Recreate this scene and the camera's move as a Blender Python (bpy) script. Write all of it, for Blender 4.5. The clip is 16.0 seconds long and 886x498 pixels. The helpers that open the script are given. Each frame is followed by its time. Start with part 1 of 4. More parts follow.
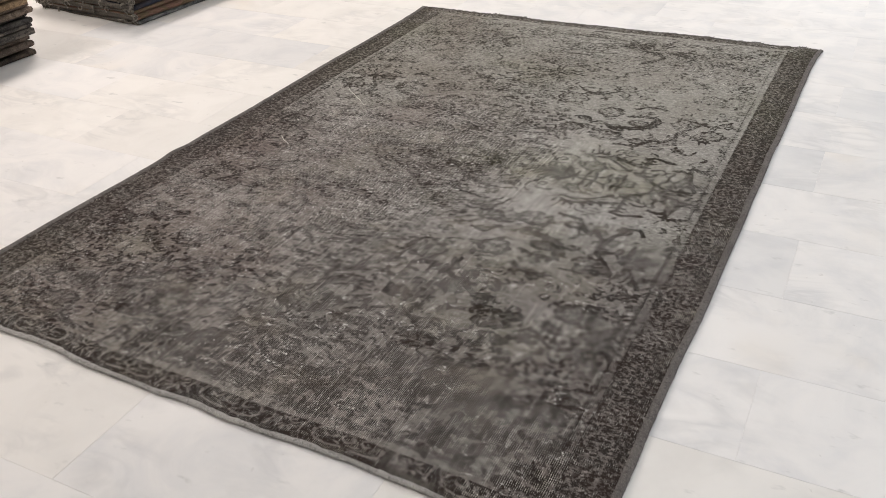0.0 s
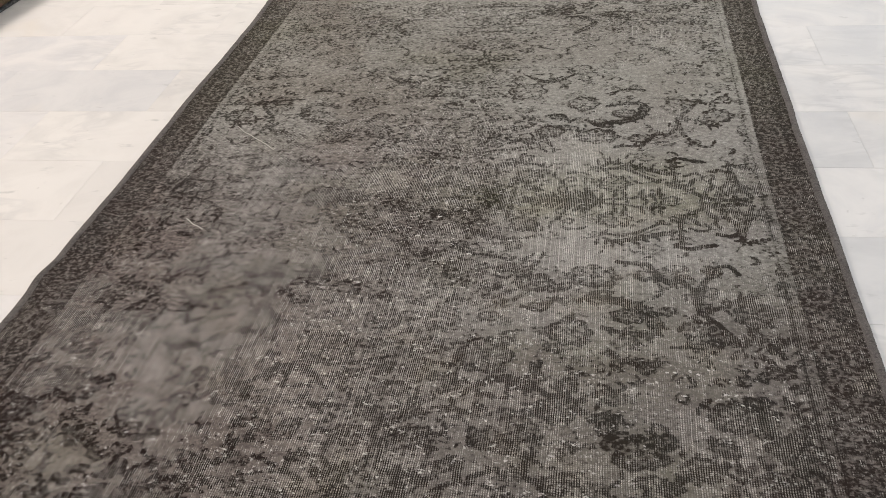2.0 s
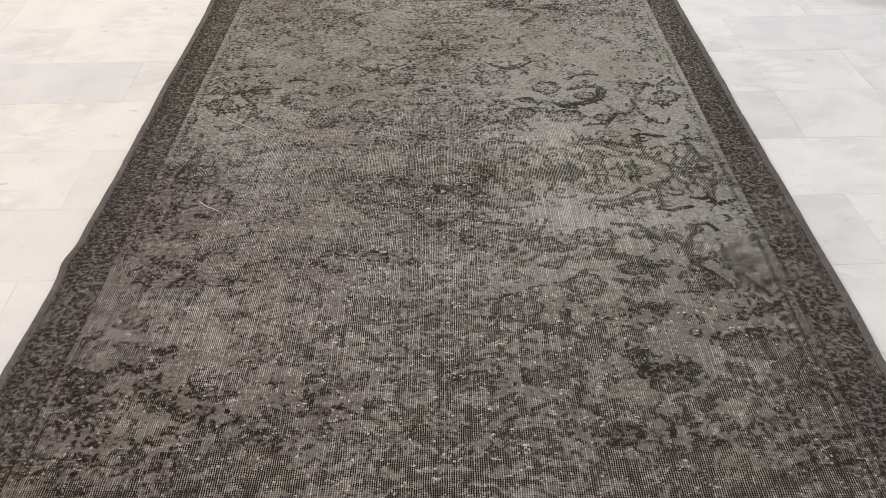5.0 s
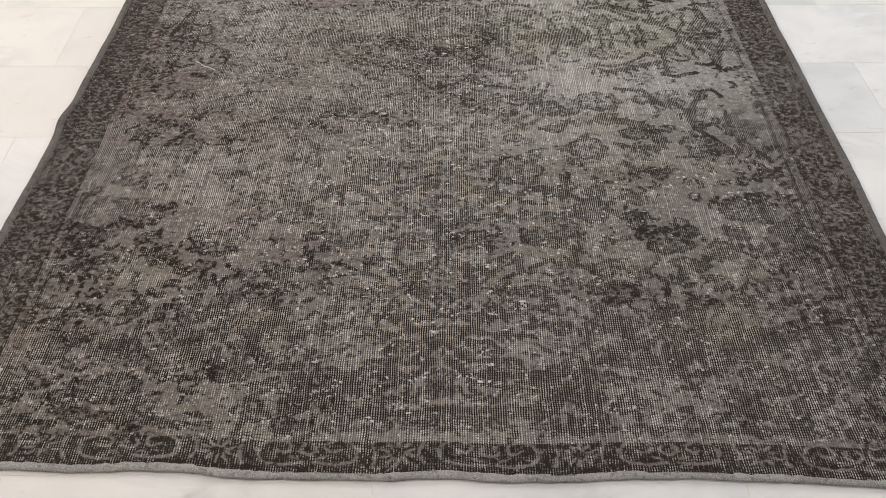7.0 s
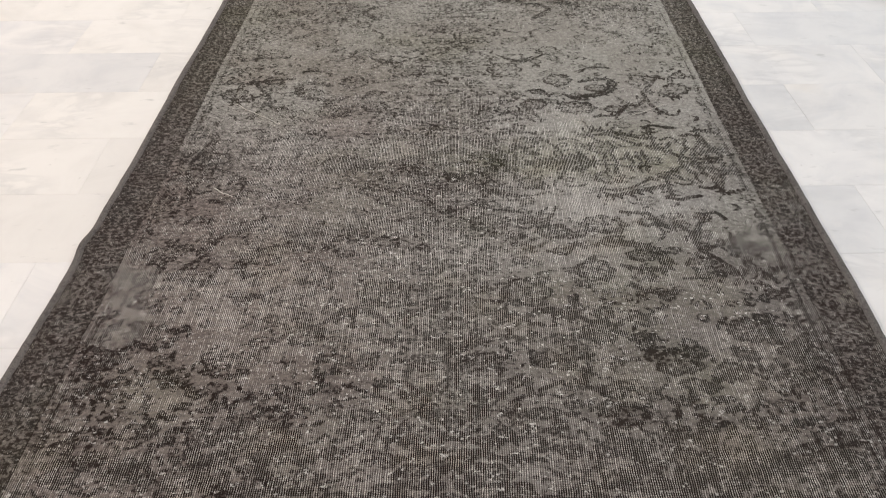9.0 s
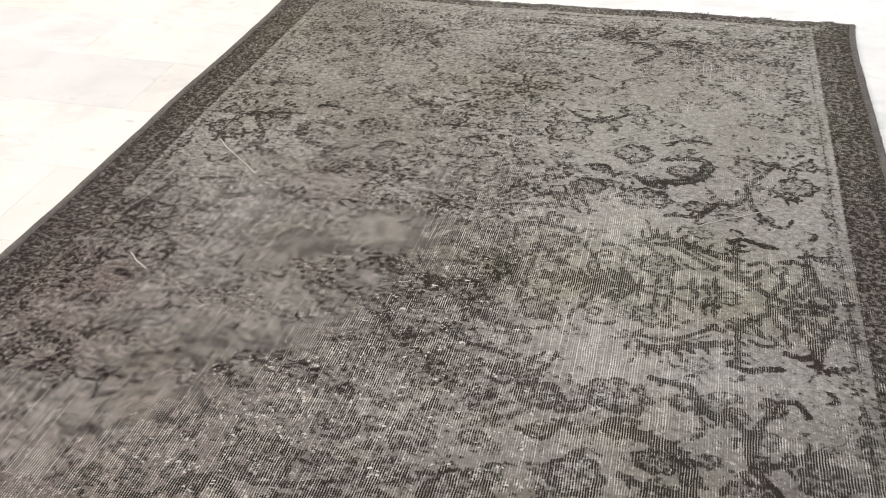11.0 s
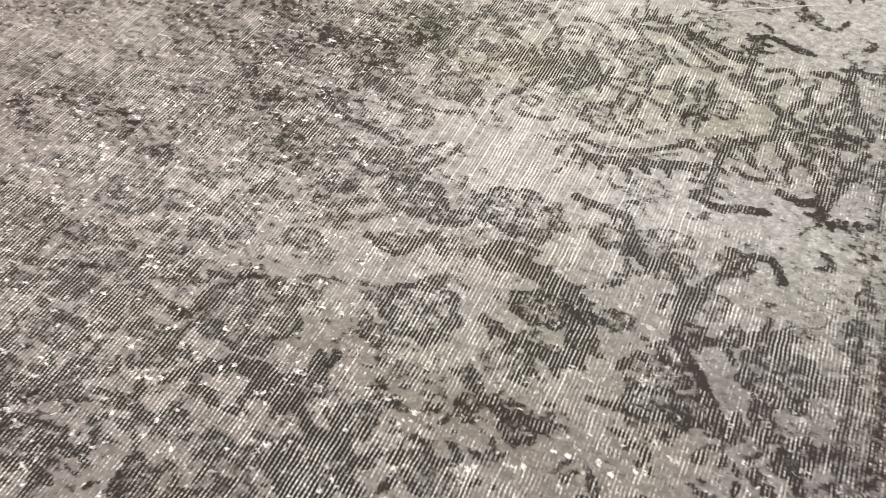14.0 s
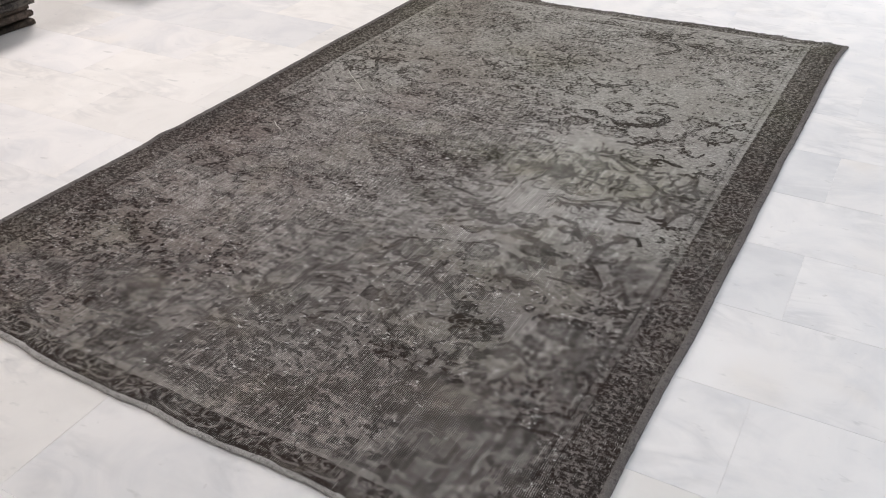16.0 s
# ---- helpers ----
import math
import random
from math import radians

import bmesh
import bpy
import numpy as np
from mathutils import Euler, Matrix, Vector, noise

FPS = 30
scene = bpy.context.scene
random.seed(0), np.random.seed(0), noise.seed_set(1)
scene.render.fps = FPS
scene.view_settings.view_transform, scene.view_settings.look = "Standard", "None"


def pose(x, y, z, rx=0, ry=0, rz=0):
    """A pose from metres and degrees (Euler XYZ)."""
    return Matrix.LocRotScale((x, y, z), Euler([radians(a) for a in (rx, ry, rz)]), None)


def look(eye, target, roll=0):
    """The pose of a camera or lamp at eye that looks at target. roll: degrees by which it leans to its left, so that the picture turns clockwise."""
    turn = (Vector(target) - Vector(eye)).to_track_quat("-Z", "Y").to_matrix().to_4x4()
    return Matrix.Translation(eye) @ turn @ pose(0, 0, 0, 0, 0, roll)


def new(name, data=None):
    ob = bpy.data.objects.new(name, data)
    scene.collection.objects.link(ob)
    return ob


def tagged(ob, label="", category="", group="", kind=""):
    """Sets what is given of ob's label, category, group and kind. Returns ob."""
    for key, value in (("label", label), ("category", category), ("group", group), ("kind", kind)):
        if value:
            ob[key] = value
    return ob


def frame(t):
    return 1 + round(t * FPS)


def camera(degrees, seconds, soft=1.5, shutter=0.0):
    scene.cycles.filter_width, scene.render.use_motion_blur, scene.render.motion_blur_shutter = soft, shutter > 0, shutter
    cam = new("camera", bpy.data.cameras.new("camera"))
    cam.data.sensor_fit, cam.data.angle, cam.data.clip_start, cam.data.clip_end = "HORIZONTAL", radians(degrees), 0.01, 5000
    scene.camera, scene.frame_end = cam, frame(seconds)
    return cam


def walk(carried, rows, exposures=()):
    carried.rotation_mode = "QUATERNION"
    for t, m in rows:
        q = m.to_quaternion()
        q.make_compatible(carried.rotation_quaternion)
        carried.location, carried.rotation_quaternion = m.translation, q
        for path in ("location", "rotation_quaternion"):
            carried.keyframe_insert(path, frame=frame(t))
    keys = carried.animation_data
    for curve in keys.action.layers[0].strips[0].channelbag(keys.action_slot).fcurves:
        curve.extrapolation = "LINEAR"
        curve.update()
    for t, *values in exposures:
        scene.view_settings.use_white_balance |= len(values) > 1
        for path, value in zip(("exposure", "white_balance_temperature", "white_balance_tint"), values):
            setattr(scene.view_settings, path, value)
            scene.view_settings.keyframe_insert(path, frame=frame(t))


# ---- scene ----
cam = camera(53.1, 16.0, soft=0.9, shutter=0.2)
PATH = [
    (0, (1.117, -3.846, 1.304), (0.334, -2.339, 0.249), -2.2),
    (0.5, (0.963, -3.662, 1.299), (0.231, -2.146, 0.219), -3.2),
    (1, (0.729, -3.577, 1.279), (0.136, -2.015, 0.18), -3.4),
    (1.5, (0.488, -3.478, 1.28), (0.068, -1.891, 0.138), -4.8),
    (2, (0.291, -3.309, 1.247), (-0.008, -1.724, 0.065), -5.0),
    (2.5, (0.147, -3.276, 1.274), (-0.041, -1.692, 0.067), -4.1),
    (3, (0.018, -3.387, 1.307), (-0.068, -1.781, 0.117), -2.0),
    (3.2, (-0.009, -3.426, 1.321), (-0.07, -1.803, 0.154), -1.7),
    (5.3, (-0.086, -3.537, 1.328), (-0.058, -1.953, 0.108), -0.5),
    (5.5, (-0.089, -3.542, 1.326), (-0.061, -1.981, 0.076), -0.4),
    (6, (-0.092, -3.552, 1.31), (-0.07, -2.04, 0.001), -0.3),
    (6.5, (-0.087, -3.558, 1.296), (-0.07, -2.094, -0.067), -0.2),
    (7, (-0.087, -3.564, 1.288), (-0.061, -2.135, -0.111), 0.3),
    (7.5, (-0.081, -3.57, 1.293), (-0.052, -2.129, -0.094), 0.3),
    (8, (-0.082, -3.573, 1.301), (-0.049, -2.089, -0.04), 0.1),
    (8.5, (-0.084, -3.582, 1.308), (-0.065, -2.049, 0.024), -0.3),
    (9, (-0.079, -3.579, 1.309), (-0.081, -1.975, 0.114), -0.7),
    (9.5, (-0.02, -3.534, 1.264), (-0.071, -1.831, 0.217), -1.0),
    (9.7, (0.029, -3.485, 1.23), (-0.044, -1.764, 0.213), -1.3),
    (11.8, (0.438, -2.47, 0.926), (-0.201, -1.103, -0.386), -1.2),
    (12, (0.461, -2.415, 0.842), (-0.212, -1.082, -0.488), -1.3),
    (12.5, (0.482, -2.357, 0.69), (-0.143, -1.067, -0.705), -1.8),
    (13, (0.486, -2.353, 0.673), (-0.055, -1.081, -0.773), -0.5),
    (13.5, (0.487, -2.386, 0.679), (-0.033, -1.146, -0.801), 0.3),
    (14, (0.525, -2.483, 0.775), (0.027, -1.228, -0.7), 2.1),
    (14.5, (0.631, -2.76, 1.014), (0.086, -1.444, -0.39), 3.9),
    (15, (0.839, -3.055, 1.143), (0.118, -1.705, -0.145), 1.7),
    (15.5, (0.996, -3.372, 1.217), (0.196, -1.984, 0.019), 0.2),
    (16, (1.146, -3.677, 1.314), (0.33, -2.227, 0.205), -1.1),
]
EXPOSURE = [(0.0, 0.03, 6500, 10), (0.5, 0.06, 6500, 10), (1.0, 0.07, 6520, 10), (1.5, -0.27, 6580, 10), (2.0, -0.05, 6540, 10),
            (2.5, 0.03, 6520, 10), (3.0, 0.09, 6500, 10), (5.5, 0.0, 6480, 10), (6.5, 0.02, 6460, 9), (7.5, 0.08, 6450, 9),
            (8.5, 0.05, 6460, 9), (9.0, 0.05, 6480, 10), (9.7, -0.02, 6480, 10), (11.8, 0.56, 6430, 8), (12.0, 0.6, 6430, 8), (12.5, 0.86, 6430, 9), (13.5, 0.90, 6520, 10),
            (14.0, 1.06, 6500, 10), (14.5, 0.86, 6500, 12), (15.0, 0.0, 6400, 12), (15.5, -0.24, 6290, 12), (16.0, 0.03, 6200, 11)]
walk(cam, [(t, look(eye, target, roll)) for t, eye, target, roll in PATH], EXPOSURE)

# ---- light: a closed showroom under ceiling panels ----
world = bpy.data.worlds.new("world")
world.use_nodes = True
world.node_tree.nodes["Background"].inputs[0].default_value = (0.8, 0.85, 1.0, 1)
world.node_tree.nodes["Background"].inputs[1].default_value = 0.05
scene.world = world

CEILING = 3.1
WARM, NEUTRAL, COOL = (1.0, 0.89, 0.825), (1.0, 0.965, 0.935), (0.875, 0.935, 1.0)
LAMPS = [(-3.0, -3.2, 1.16, WARM), (-3.0, 0.4, 1.12, WARM),
         (0.2, 1.6, 0.85, NEUTRAL), (2.6, -2.6, 0.54, COOL), (2.6, 1.4, 0.80, COOL)]
LAMP_WATTS = 56.0
for lx, ly, lk, tone in LAMPS:
    data = bpy.data.lights.new("panel_light", "AREA")
    data.shape, data.size, data.size_y = "RECTANGLE", 0.55, 1.15
    data.energy, data.color = LAMP_WATTS * lk, tone
    lamp = new("panel_light", data)
    lamp.matrix_world = pose(lx, ly, CEILING - 0.06)


# ---- node material helpers ----
def material(name, rough=0.8, spec=0.3):
    m = bpy.data.materials.new(name)
    m.use_nodes = True
    b = m.node_tree.nodes["Principled BSDF"]
    b.inputs["Roughness"].default_value = rough
    b.inputs["Specular IOR Level"].default_value = spec
    return m, m.node_tree, b


class Nodes:
    """Short calls for a node tree."""

    def __init__(self, tree):
        self.tree = tree

    def put(self, socket, value):
        if value is None:
            return
        if isinstance(value, bpy.types.NodeSocket):
            self.tree.links.new(value, socket)
        else:
            socket.default_value = value

    def math(self, op, a, b=None, c=None, clamp=False):
        n = self.tree.nodes.new("ShaderNodeMath")
        n.operation, n.use_clamp = op, clamp
        for s, v in zip(n.inputs, (a, b, c)):
            self.put(s, v)
        return n.outputs[0]

    def vmath(self, op, a, b=None):
        n = self.tree.nodes.new("ShaderNodeVectorMath")
        n.operation = op
        self.put(n.inputs[0], a)
        self.put(n.inputs[1], b)
        return n.outputs[0]

    def scaled(self, a, by):
        n = self.tree.nodes.new("ShaderNodeVectorMath")
        n.operation = "SCALE"
        self.put(n.inputs[0], a)
        n.inputs["Scale"].default_value = by
        return n.outputs[0]

    def ramp(self, v, lo, hi, out_lo=0.0, out_hi=1.0, smooth=True):
        n = self.tree.nodes.new("ShaderNodeMapRange")
        n.interpolation_type = "SMOOTHSTEP" if smooth else "LINEAR"
        for s, x in zip(n.inputs, (v, lo, hi, out_lo, out_hi)):
            self.put(s, x)
        return n.outputs[0]

    def noise(self, vec, scale, detail=2.0, rough=0.5, distort=0.0, colour=False):
        n = self.tree.nodes.new("ShaderNodeTexNoise")
        self.put(n.inputs["Vector"], vec)
        self.put(n.inputs["Scale"], scale)
        self.put(n.inputs["Detail"], detail)
        self.put(n.inputs["Roughness"], rough)
        self.put(n.inputs["Distortion"], distort)
        return n.outputs[1 if colour else 0]

    def voronoi(self, vec, scale, feature="F1"):
        n = self.tree.nodes.new("ShaderNodeTexVoronoi")
        n.feature = feature
        self.put(n.inputs["Vector"], vec)
        self.put(n.inputs["Scale"], scale)
        return n.outputs[0]

    def white(self, v, dims="1D"):
        n = self.tree.nodes.new("ShaderNodeTexWhiteNoise")
        n.noise_dimensions = dims
        self.put(n.inputs["W" if dims == "1D" else "Vector"], v)
        return n.outputs[0]

    def mix(self, f, a, b, blend="MIX"):
        n = self.tree.nodes.new("ShaderNodeMix")
        n.data_type, n.blend_type = "RGBA", blend
        for s, v in zip((n.inputs[0], n.inputs[6], n.inputs[7]), (f, a, b)):
            self.put(s, (*v, 1) if isinstance(v, tuple) and len(v) == 3 else v)
        return n.outputs[2]

    def join(self, x, y, z=0.0):
        n = self.tree.nodes.new("ShaderNodeCombineXYZ")
        for s, v in zip(n.inputs, (x, y, z)):
            self.put(s, v)
        return n.outputs[0]

    def split(self, vec):
        n = self.tree.nodes.new("ShaderNodeSeparateXYZ")
        self.put(n.inputs[0], vec)
        return n.outputs

    def attribute(self, name):
        n = self.tree.nodes.new("ShaderNodeAttribute")
        n.attribute_name = name
        return n.outputs

    def object_coords(self):
        return self.tree.nodes.new("ShaderNodeTexCoord").outputs["Object"]

    def random(self):
        return self.tree.nodes.new("ShaderNodeObjectInfo").outputs["Random"]

    def bump(self, height, strength, distance):
        n = self.tree.nodes.new("ShaderNodeBump")
        self.put(n.inputs["Height"], height)
        n.inputs["Strength"].default_value = strength
        n.inputs["Distance"].default_value = distance
        return n.outputs[0]


# ---- materials ----
def marble(name, base, vein, vein_amount, rough=0.28):
    """Honed white marble: broad clouds, thin diagonal veins, small pits and beige stains."""
    m, tree, b = material(name, rough, 0.3)
    n = Nodes(tree)
    shift = n.vmath("ADD", n.object_coords(), n.join(n.math("MULTIPLY", n.random(), 91.0), n.math("MULTIPLY", n.random(), 37.0), 0.0))
    cloud = n.noise(shift, 4.5, 5.0, 0.6, 0.8)
    streak = n.noise(n.vmath("MULTIPLY", shift, (2.0, 4.5, 1.0)), 1.8, 3.0, 0.55, 1.2)
    ridge = n.math("SUBTRACT", 1.0, n.math("ABSOLUTE", n.math("MULTIPLY", n.math("SUBTRACT", streak, 0.5), 9.0)), clamp=True)
    ridge = n.math("MULTIPLY", ridge, n.ramp(n.noise(shift, 3.0), 0.45, 0.65))
    tone = n.math("ADD", 0.945, n.math("MULTIPLY", n.random(), 0.06))
    col = n.mix(n.ramp(cloud, 0.38, 0.75), base, vein)
    col = n.mix(n.math("MULTIPLY", ridge, vein_amount), col, (0.42, 0.43, 0.44))
    col = n.mix(n.ramp(n.noise(shift, 2.1, 3.0, 0.5), 0.60, 0.80, 0.0, 0.35), col, (0.74, 0.66, 0.54))
    col = n.mix(n.ramp(n.noise(shift, 38.0, 3.0), 0.70, 0.78, 0.0, 0.35), col, (0.42, 0.41, 0.39))
    smudge = n.noise(n.vmath("MULTIPLY", shift, (1.0, 2.2, 1.0)), 11.0, 3.0, 0.6)
    col = n.mix(n.ramp(smudge, 0.63, 0.76, 0.0, 0.50), col, (0.45, 0.46, 0.45))
    col = n.mix(1.0, col, n.join(tone, tone, tone), "MULTIPLY")
    n.put(b.inputs["Base Color"], col)
    n.put(b.inputs["Roughness"], n.ramp(cloud, 0.3, 0.7, rough - 0.06, rough + 0.12))
    n.put(b.inputs["Normal"], n.bump(n.noise(shift, 14.0, 4.0), 0.08, 0.003))
    return m


MARBLE_WHITE = marble("marble_white", (0.80, 0.79, 0.78), (0.690, 0.693, 0.702), 0.26, 0.42)
MARBLE_GREY = marble("marble_grey", (0.725, 0.725, 0.725), (0.635, 0.642, 0.655), 0.28, 0.42)
MARBLE_CREAM = marble("marble_cream", (0.80, 0.785, 0.76), (0.74, 0.725, 0.70), 0.28, 0.42)


def plain(name, colour, rough=0.85, grain=30.0, amount=0.12, metal=0.0, bump=0.1):
    m, tree, b = material(name, rough, 0.3)
    n = Nodes(tree)
    where = n.object_coords()
    shade = n.math("ADD", n.ramp(n.noise(where, grain, 5.0, 0.6), 0.3, 0.7, 1.0 - amount, 1.0 + amount),
                   n.ramp(n.noise(where, grain / 9.0, 2.0), 0.3, 0.7, -amount / 2, amount / 2))
    n.put(b.inputs["Base Color"], n.mix(1.0, colour, n.join(shade, shade, shade), "MULTIPLY"))
    b.inputs["Metallic"].default_value = metal
    n.put(b.inputs["Normal"], n.bump(n.noise(where, grain * 3, 3.0), bump, 0.003))
    return m


GROUT = plain("grout", (0.80, 0.79, 0.775), 0.9, 60.0, 0.15)
WALL_PAINT = plain("wall_paint", (0.74, 0.72, 0.69), 0.9, 12.0, 0.04)
CEILING_PAINT = plain("ceiling_paint", (0.80, 0.80, 0.79), 0.95, 12.0, 0.03)
DARK_WOOD = plain("dark_wood", (0.055, 0.030, 0.018), 0.35, 26.0, 0.35)
BLACK_RUBBER = plain("black_rubber", (0.015, 0.015, 0.015), 0.7, 40.0, 0.2)
PANEL_METAL = plain("panel_metal", (0.78, 0.78, 0.78), 0.5, 20.0, 0.03)
PAPER = plain("paper", (0.72, 0.71, 0.68), 0.8, 50.0, 0.05)

DIFFUSER, tree_d, b_d = material("diffuser", 0.5)
b_d.inputs["Base Color"].default_value = (0.9, 0.9, 0.9, 1)
b_d.inputs["Emission Color"].default_value = (1.0, 0.95, 0.9, 1)
b_d.inputs["Emission Strength"].default_value = 2.0


def carpet(name, colour, second, fuzz=0.5):
    """Cut pile of a folded rug seen on its fold: two dyes in a worn pattern, knots and lint."""
    m, tree, b = material(name, 0.95, 0.1)
    n = Nodes(tree)
    where = n.object_coords()
    figure = n.ramp(n.noise(where, 17.0, 4.0, 0.65, 0.6), 0.47, 0.56)
    knots = n.noise(n.vmath("MULTIPLY", where, (1.0, 0.45, 1.0)), 320.0, 2.0, 0.7)
    col = n.mix(figure, colour, second)
    col = n.mix(n.ramp(knots, 0.45, 0.75, 0.0, 0.45), col, tuple(min(1.0, c * 2.2 + 0.03) for c in colour))
    col = n.mix(n.ramp(n.noise(where, 60.0, 3.0), 0.55, 0.75, 0.0, 0.55), col, tuple(c * 0.35 for c in colour))
    n.put(b.inputs["Base Color"], col)
    n.put(b.inputs["Normal"], n.bump(n.math("ADD", knots, n.noise(where, 45.0, 3.0)), 0.7, 0.004))
    return m


def wool_binding(name, colour, stripe=None):
    """Overcast yarn along an edge: fine cross ridges, lint and faded patches."""
    m, tree, b = material(name, 0.95, 0.1)
    n = Nodes(tree)
    where = n.object_coords()
    yarn = n.noise(where, 420.0, 2.0, 0.7)
    patch = n.noise(where, 14.0, 4.0, 0.6)
    col = n.mix(n.ramp(patch, 0.35, 0.68), tuple(c * 0.72 for c in colour), colour)
    col = n.mix(n.ramp(yarn, 0.42, 0.72, 0.0, 0.65), col, tuple(c * 1.7 for c in colour))
    col = n.mix(n.ramp(n.noise(where, 130.0, 3.0), 0.52, 0.72, 0.0, 0.7), col, tuple(c * 0.4 for c in colour))
    n.put(b.inputs["Base Color"], col)
    n.put(b.inputs["Normal"], n.bump(n.math("ADD", yarn, n.noise(where, 90.0, 3.0)), 0.8, 0.003))
    return m


def overdyed_wool():
    """Worn overdyed knotting. figure: r dye left, g wear, b paleness, a warmth; weave: place along weft and warp in metres."""
    m, tree, b = material("overdyed_wool", 1.0, 0.04)
    n = Nodes(tree)
    fig = n.attribute("figure")
    pile, wear, pale = n.split(fig["Vector"])
    warm = fig["Alpha"]
    crisp = n.attribute("crisp")["Fac"]
    weave = n.attribute("weave")["Vector"]
    wx, wy, _ = n.split(weave)

    # the warp: straight cotton threads side by side, bound down by each weft
    sway = n.math("MULTIPLY", n.math("SUBTRACT", n.noise(n.vmath("MULTIPLY", weave, (4.0, 3.0, 1.0)), 1.0, 2.0), 0.5), 2.6)
    sway = n.math("ADD", sway, n.math("MULTIPLY", n.math("SUBTRACT", n.noise(n.vmath("MULTIPLY", weave, (45.0, 40.0, 1.0)), 1.0, 1.0), 0.5), 0.75))
    column = n.math("ADD", n.math("DIVIDE", wx, WARP_PITCH), sway)
    which = n.math("FLOOR", n.math("ADD", column, 0.5))
    own = n.white(which)
    ridge = n.math("COSINE", n.math("MULTIPLY", column, 6.28319))
    beat = n.math("ADD", n.math("DIVIDE", wy, WEFT_PITCH), n.math("MULTIPLY", n.noise(weave, 18.0, 1.0), 4.0))
    rise = n.math("COSINE", n.math("MULTIPLY", n.math("ADD", beat, n.math("MULTIPLY", own, 0.35)), 6.28319))
    knot = n.white(n.join(which, n.math("FLOOR", beat), 0.0), "2D")
    dash = n.noise(n.join(n.math("MULTIPLY", which, 7.31), n.math("DIVIDE", wy, 0.013), 0.0), 1.0, 2.0, 0.55)
    patch = n.noise(n.vmath("MULTIPLY", weave, (1.0, 1.7, 1.0)), 9.0, 4.0, 0.62)
    fine = n.noise(n.vmath("MULTIPLY", weave, (1.0, 1.5, 1.0)), 55.0, 2.0, 0.55)
    bare = n.math("ADD", n.math("MULTIPLY", n.math("SUBTRACT", patch, 0.5), 1.7), n.math("MULTIPLY", n.math("SUBTRACT", fine, 0.5), 1.8))
    bare = n.math("ADD", bare, n.math("MULTIPLY", n.math("SUBTRACT", dash, 0.5), 1.9))
    bare = n.math("ADD", bare, n.math("MULTIPLY", n.math("SUBTRACT", knot, 0.5), 0.25))
    shown = n.ramp(n.math("ADD", bare, n.math("MULTIPLY", n.math("SUBTRACT", wear, 0.5), 1.5)), -0.28, 0.34)
    bead = n.ramp(rise, -0.95, 0.1, n.attribute("bind")["Fac"], 1.0)
    thread = n.math("MULTIPLY", n.math("MULTIPLY", n.ramp(ridge, -0.25, 0.75), bead), shown)
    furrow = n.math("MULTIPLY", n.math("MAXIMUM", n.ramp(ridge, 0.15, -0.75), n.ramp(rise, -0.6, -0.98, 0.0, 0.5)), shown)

    # dyes of the clipped pile; pale also holds the far half's painted sheen
    cloud = n.noise(weave, 5.0, 4.0, 0.6, 0.5)
    ground = n.mix(n.ramp(cloud, 0.3, 0.7), GROUND_A, GROUND_B)
    ground = n.mix(pale, ground, GROUND_PALE)
    ground = n.mix(n.math("MULTIPLY", warm, 0.75), ground, GROUND_WARM)
    ground = n.mix(n.math("MULTIPLY", n.attribute("moss")["Fac"], 0.65), ground, GROUND_MOSS)
    mottle = n.ramp(n.noise(n.vmath("MULTIPLY", weave, (0.9, 1.15, 1.0)), 66.0, 4.0, 0.7), 0.28, 0.72, 0.52, 1.50)
    mottle = n.math("MULTIPLY", mottle, n.ramp(n.noise(weave, 260.0, 1.0, 0.5), 0.25, 0.75, 0.88, 1.12))
    mottle = n.math("MULTIPLY", mottle, n.ramp(knot, 0.0, 1.0, 0.74, 1.26))
    loose = n.math("SUBTRACT", 1.0, n.math("MULTIPLY", crisp, 0.50))
    mottle = n.math("ADD", 1.0, n.math("MULTIPLY", n.math("SUBTRACT", mottle, 1.0), loose))
    ground = n.mix(1.0, ground, n.join(mottle, mottle, mottle), "MULTIPLY")
    fray = n.math("ADD", n.math("MULTIPLY", n.math("SUBTRACT", n.noise(n.vmath("MULTIPLY", weave, (1.0, 1.25, 1.0)), 82.0, 3.0, 0.72), 0.5), 2.9),
                  n.math("MULTIPLY", n.math("SUBTRACT", knot, 0.5), 0.60))
    left = n.ramp(n.math("ADD", pile, n.math("MULTIPLY", fray, loose)), 0.22, n.math("SUBTRACT", 0.84, n.math("MULTIPLY", crisp, 0.10)))
    ink = n.mix(n.ramp(n.noise(weave, 11.0, 3.0), 0.40, 0.62), INK_A, INK_B)
    ink = n.mix(n.math("MULTIPLY", warm, 0.9), ink, INK_WARM)
    ink = n.mix(n.math("MULTIPLY", n.attribute("moss")["Fac"], 0.7), ink, INK_MOSS)
    col = n.mix(left, ground, ink)
    # gaps between threads and at weft dips are darkened towards near-black in the colour
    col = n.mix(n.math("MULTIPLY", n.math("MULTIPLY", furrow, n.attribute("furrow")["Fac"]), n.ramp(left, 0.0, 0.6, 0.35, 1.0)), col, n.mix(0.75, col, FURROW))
    cotton = n.mix(n.ramp(own, 0.1, 0.9), THREAD_A, THREAD_B)
    cotton = n.mix(n.math("MULTIPLY", left, n.math("ADD", 0.15, n.math("MULTIPLY", crisp, 0.30))), cotton, INK_A)
    cotton = n.mix(n.ramp(n.noise(weave, 6.0, 3.0), 0.50, 0.72, 0.0, 0.55), cotton, THREAD_WARM)
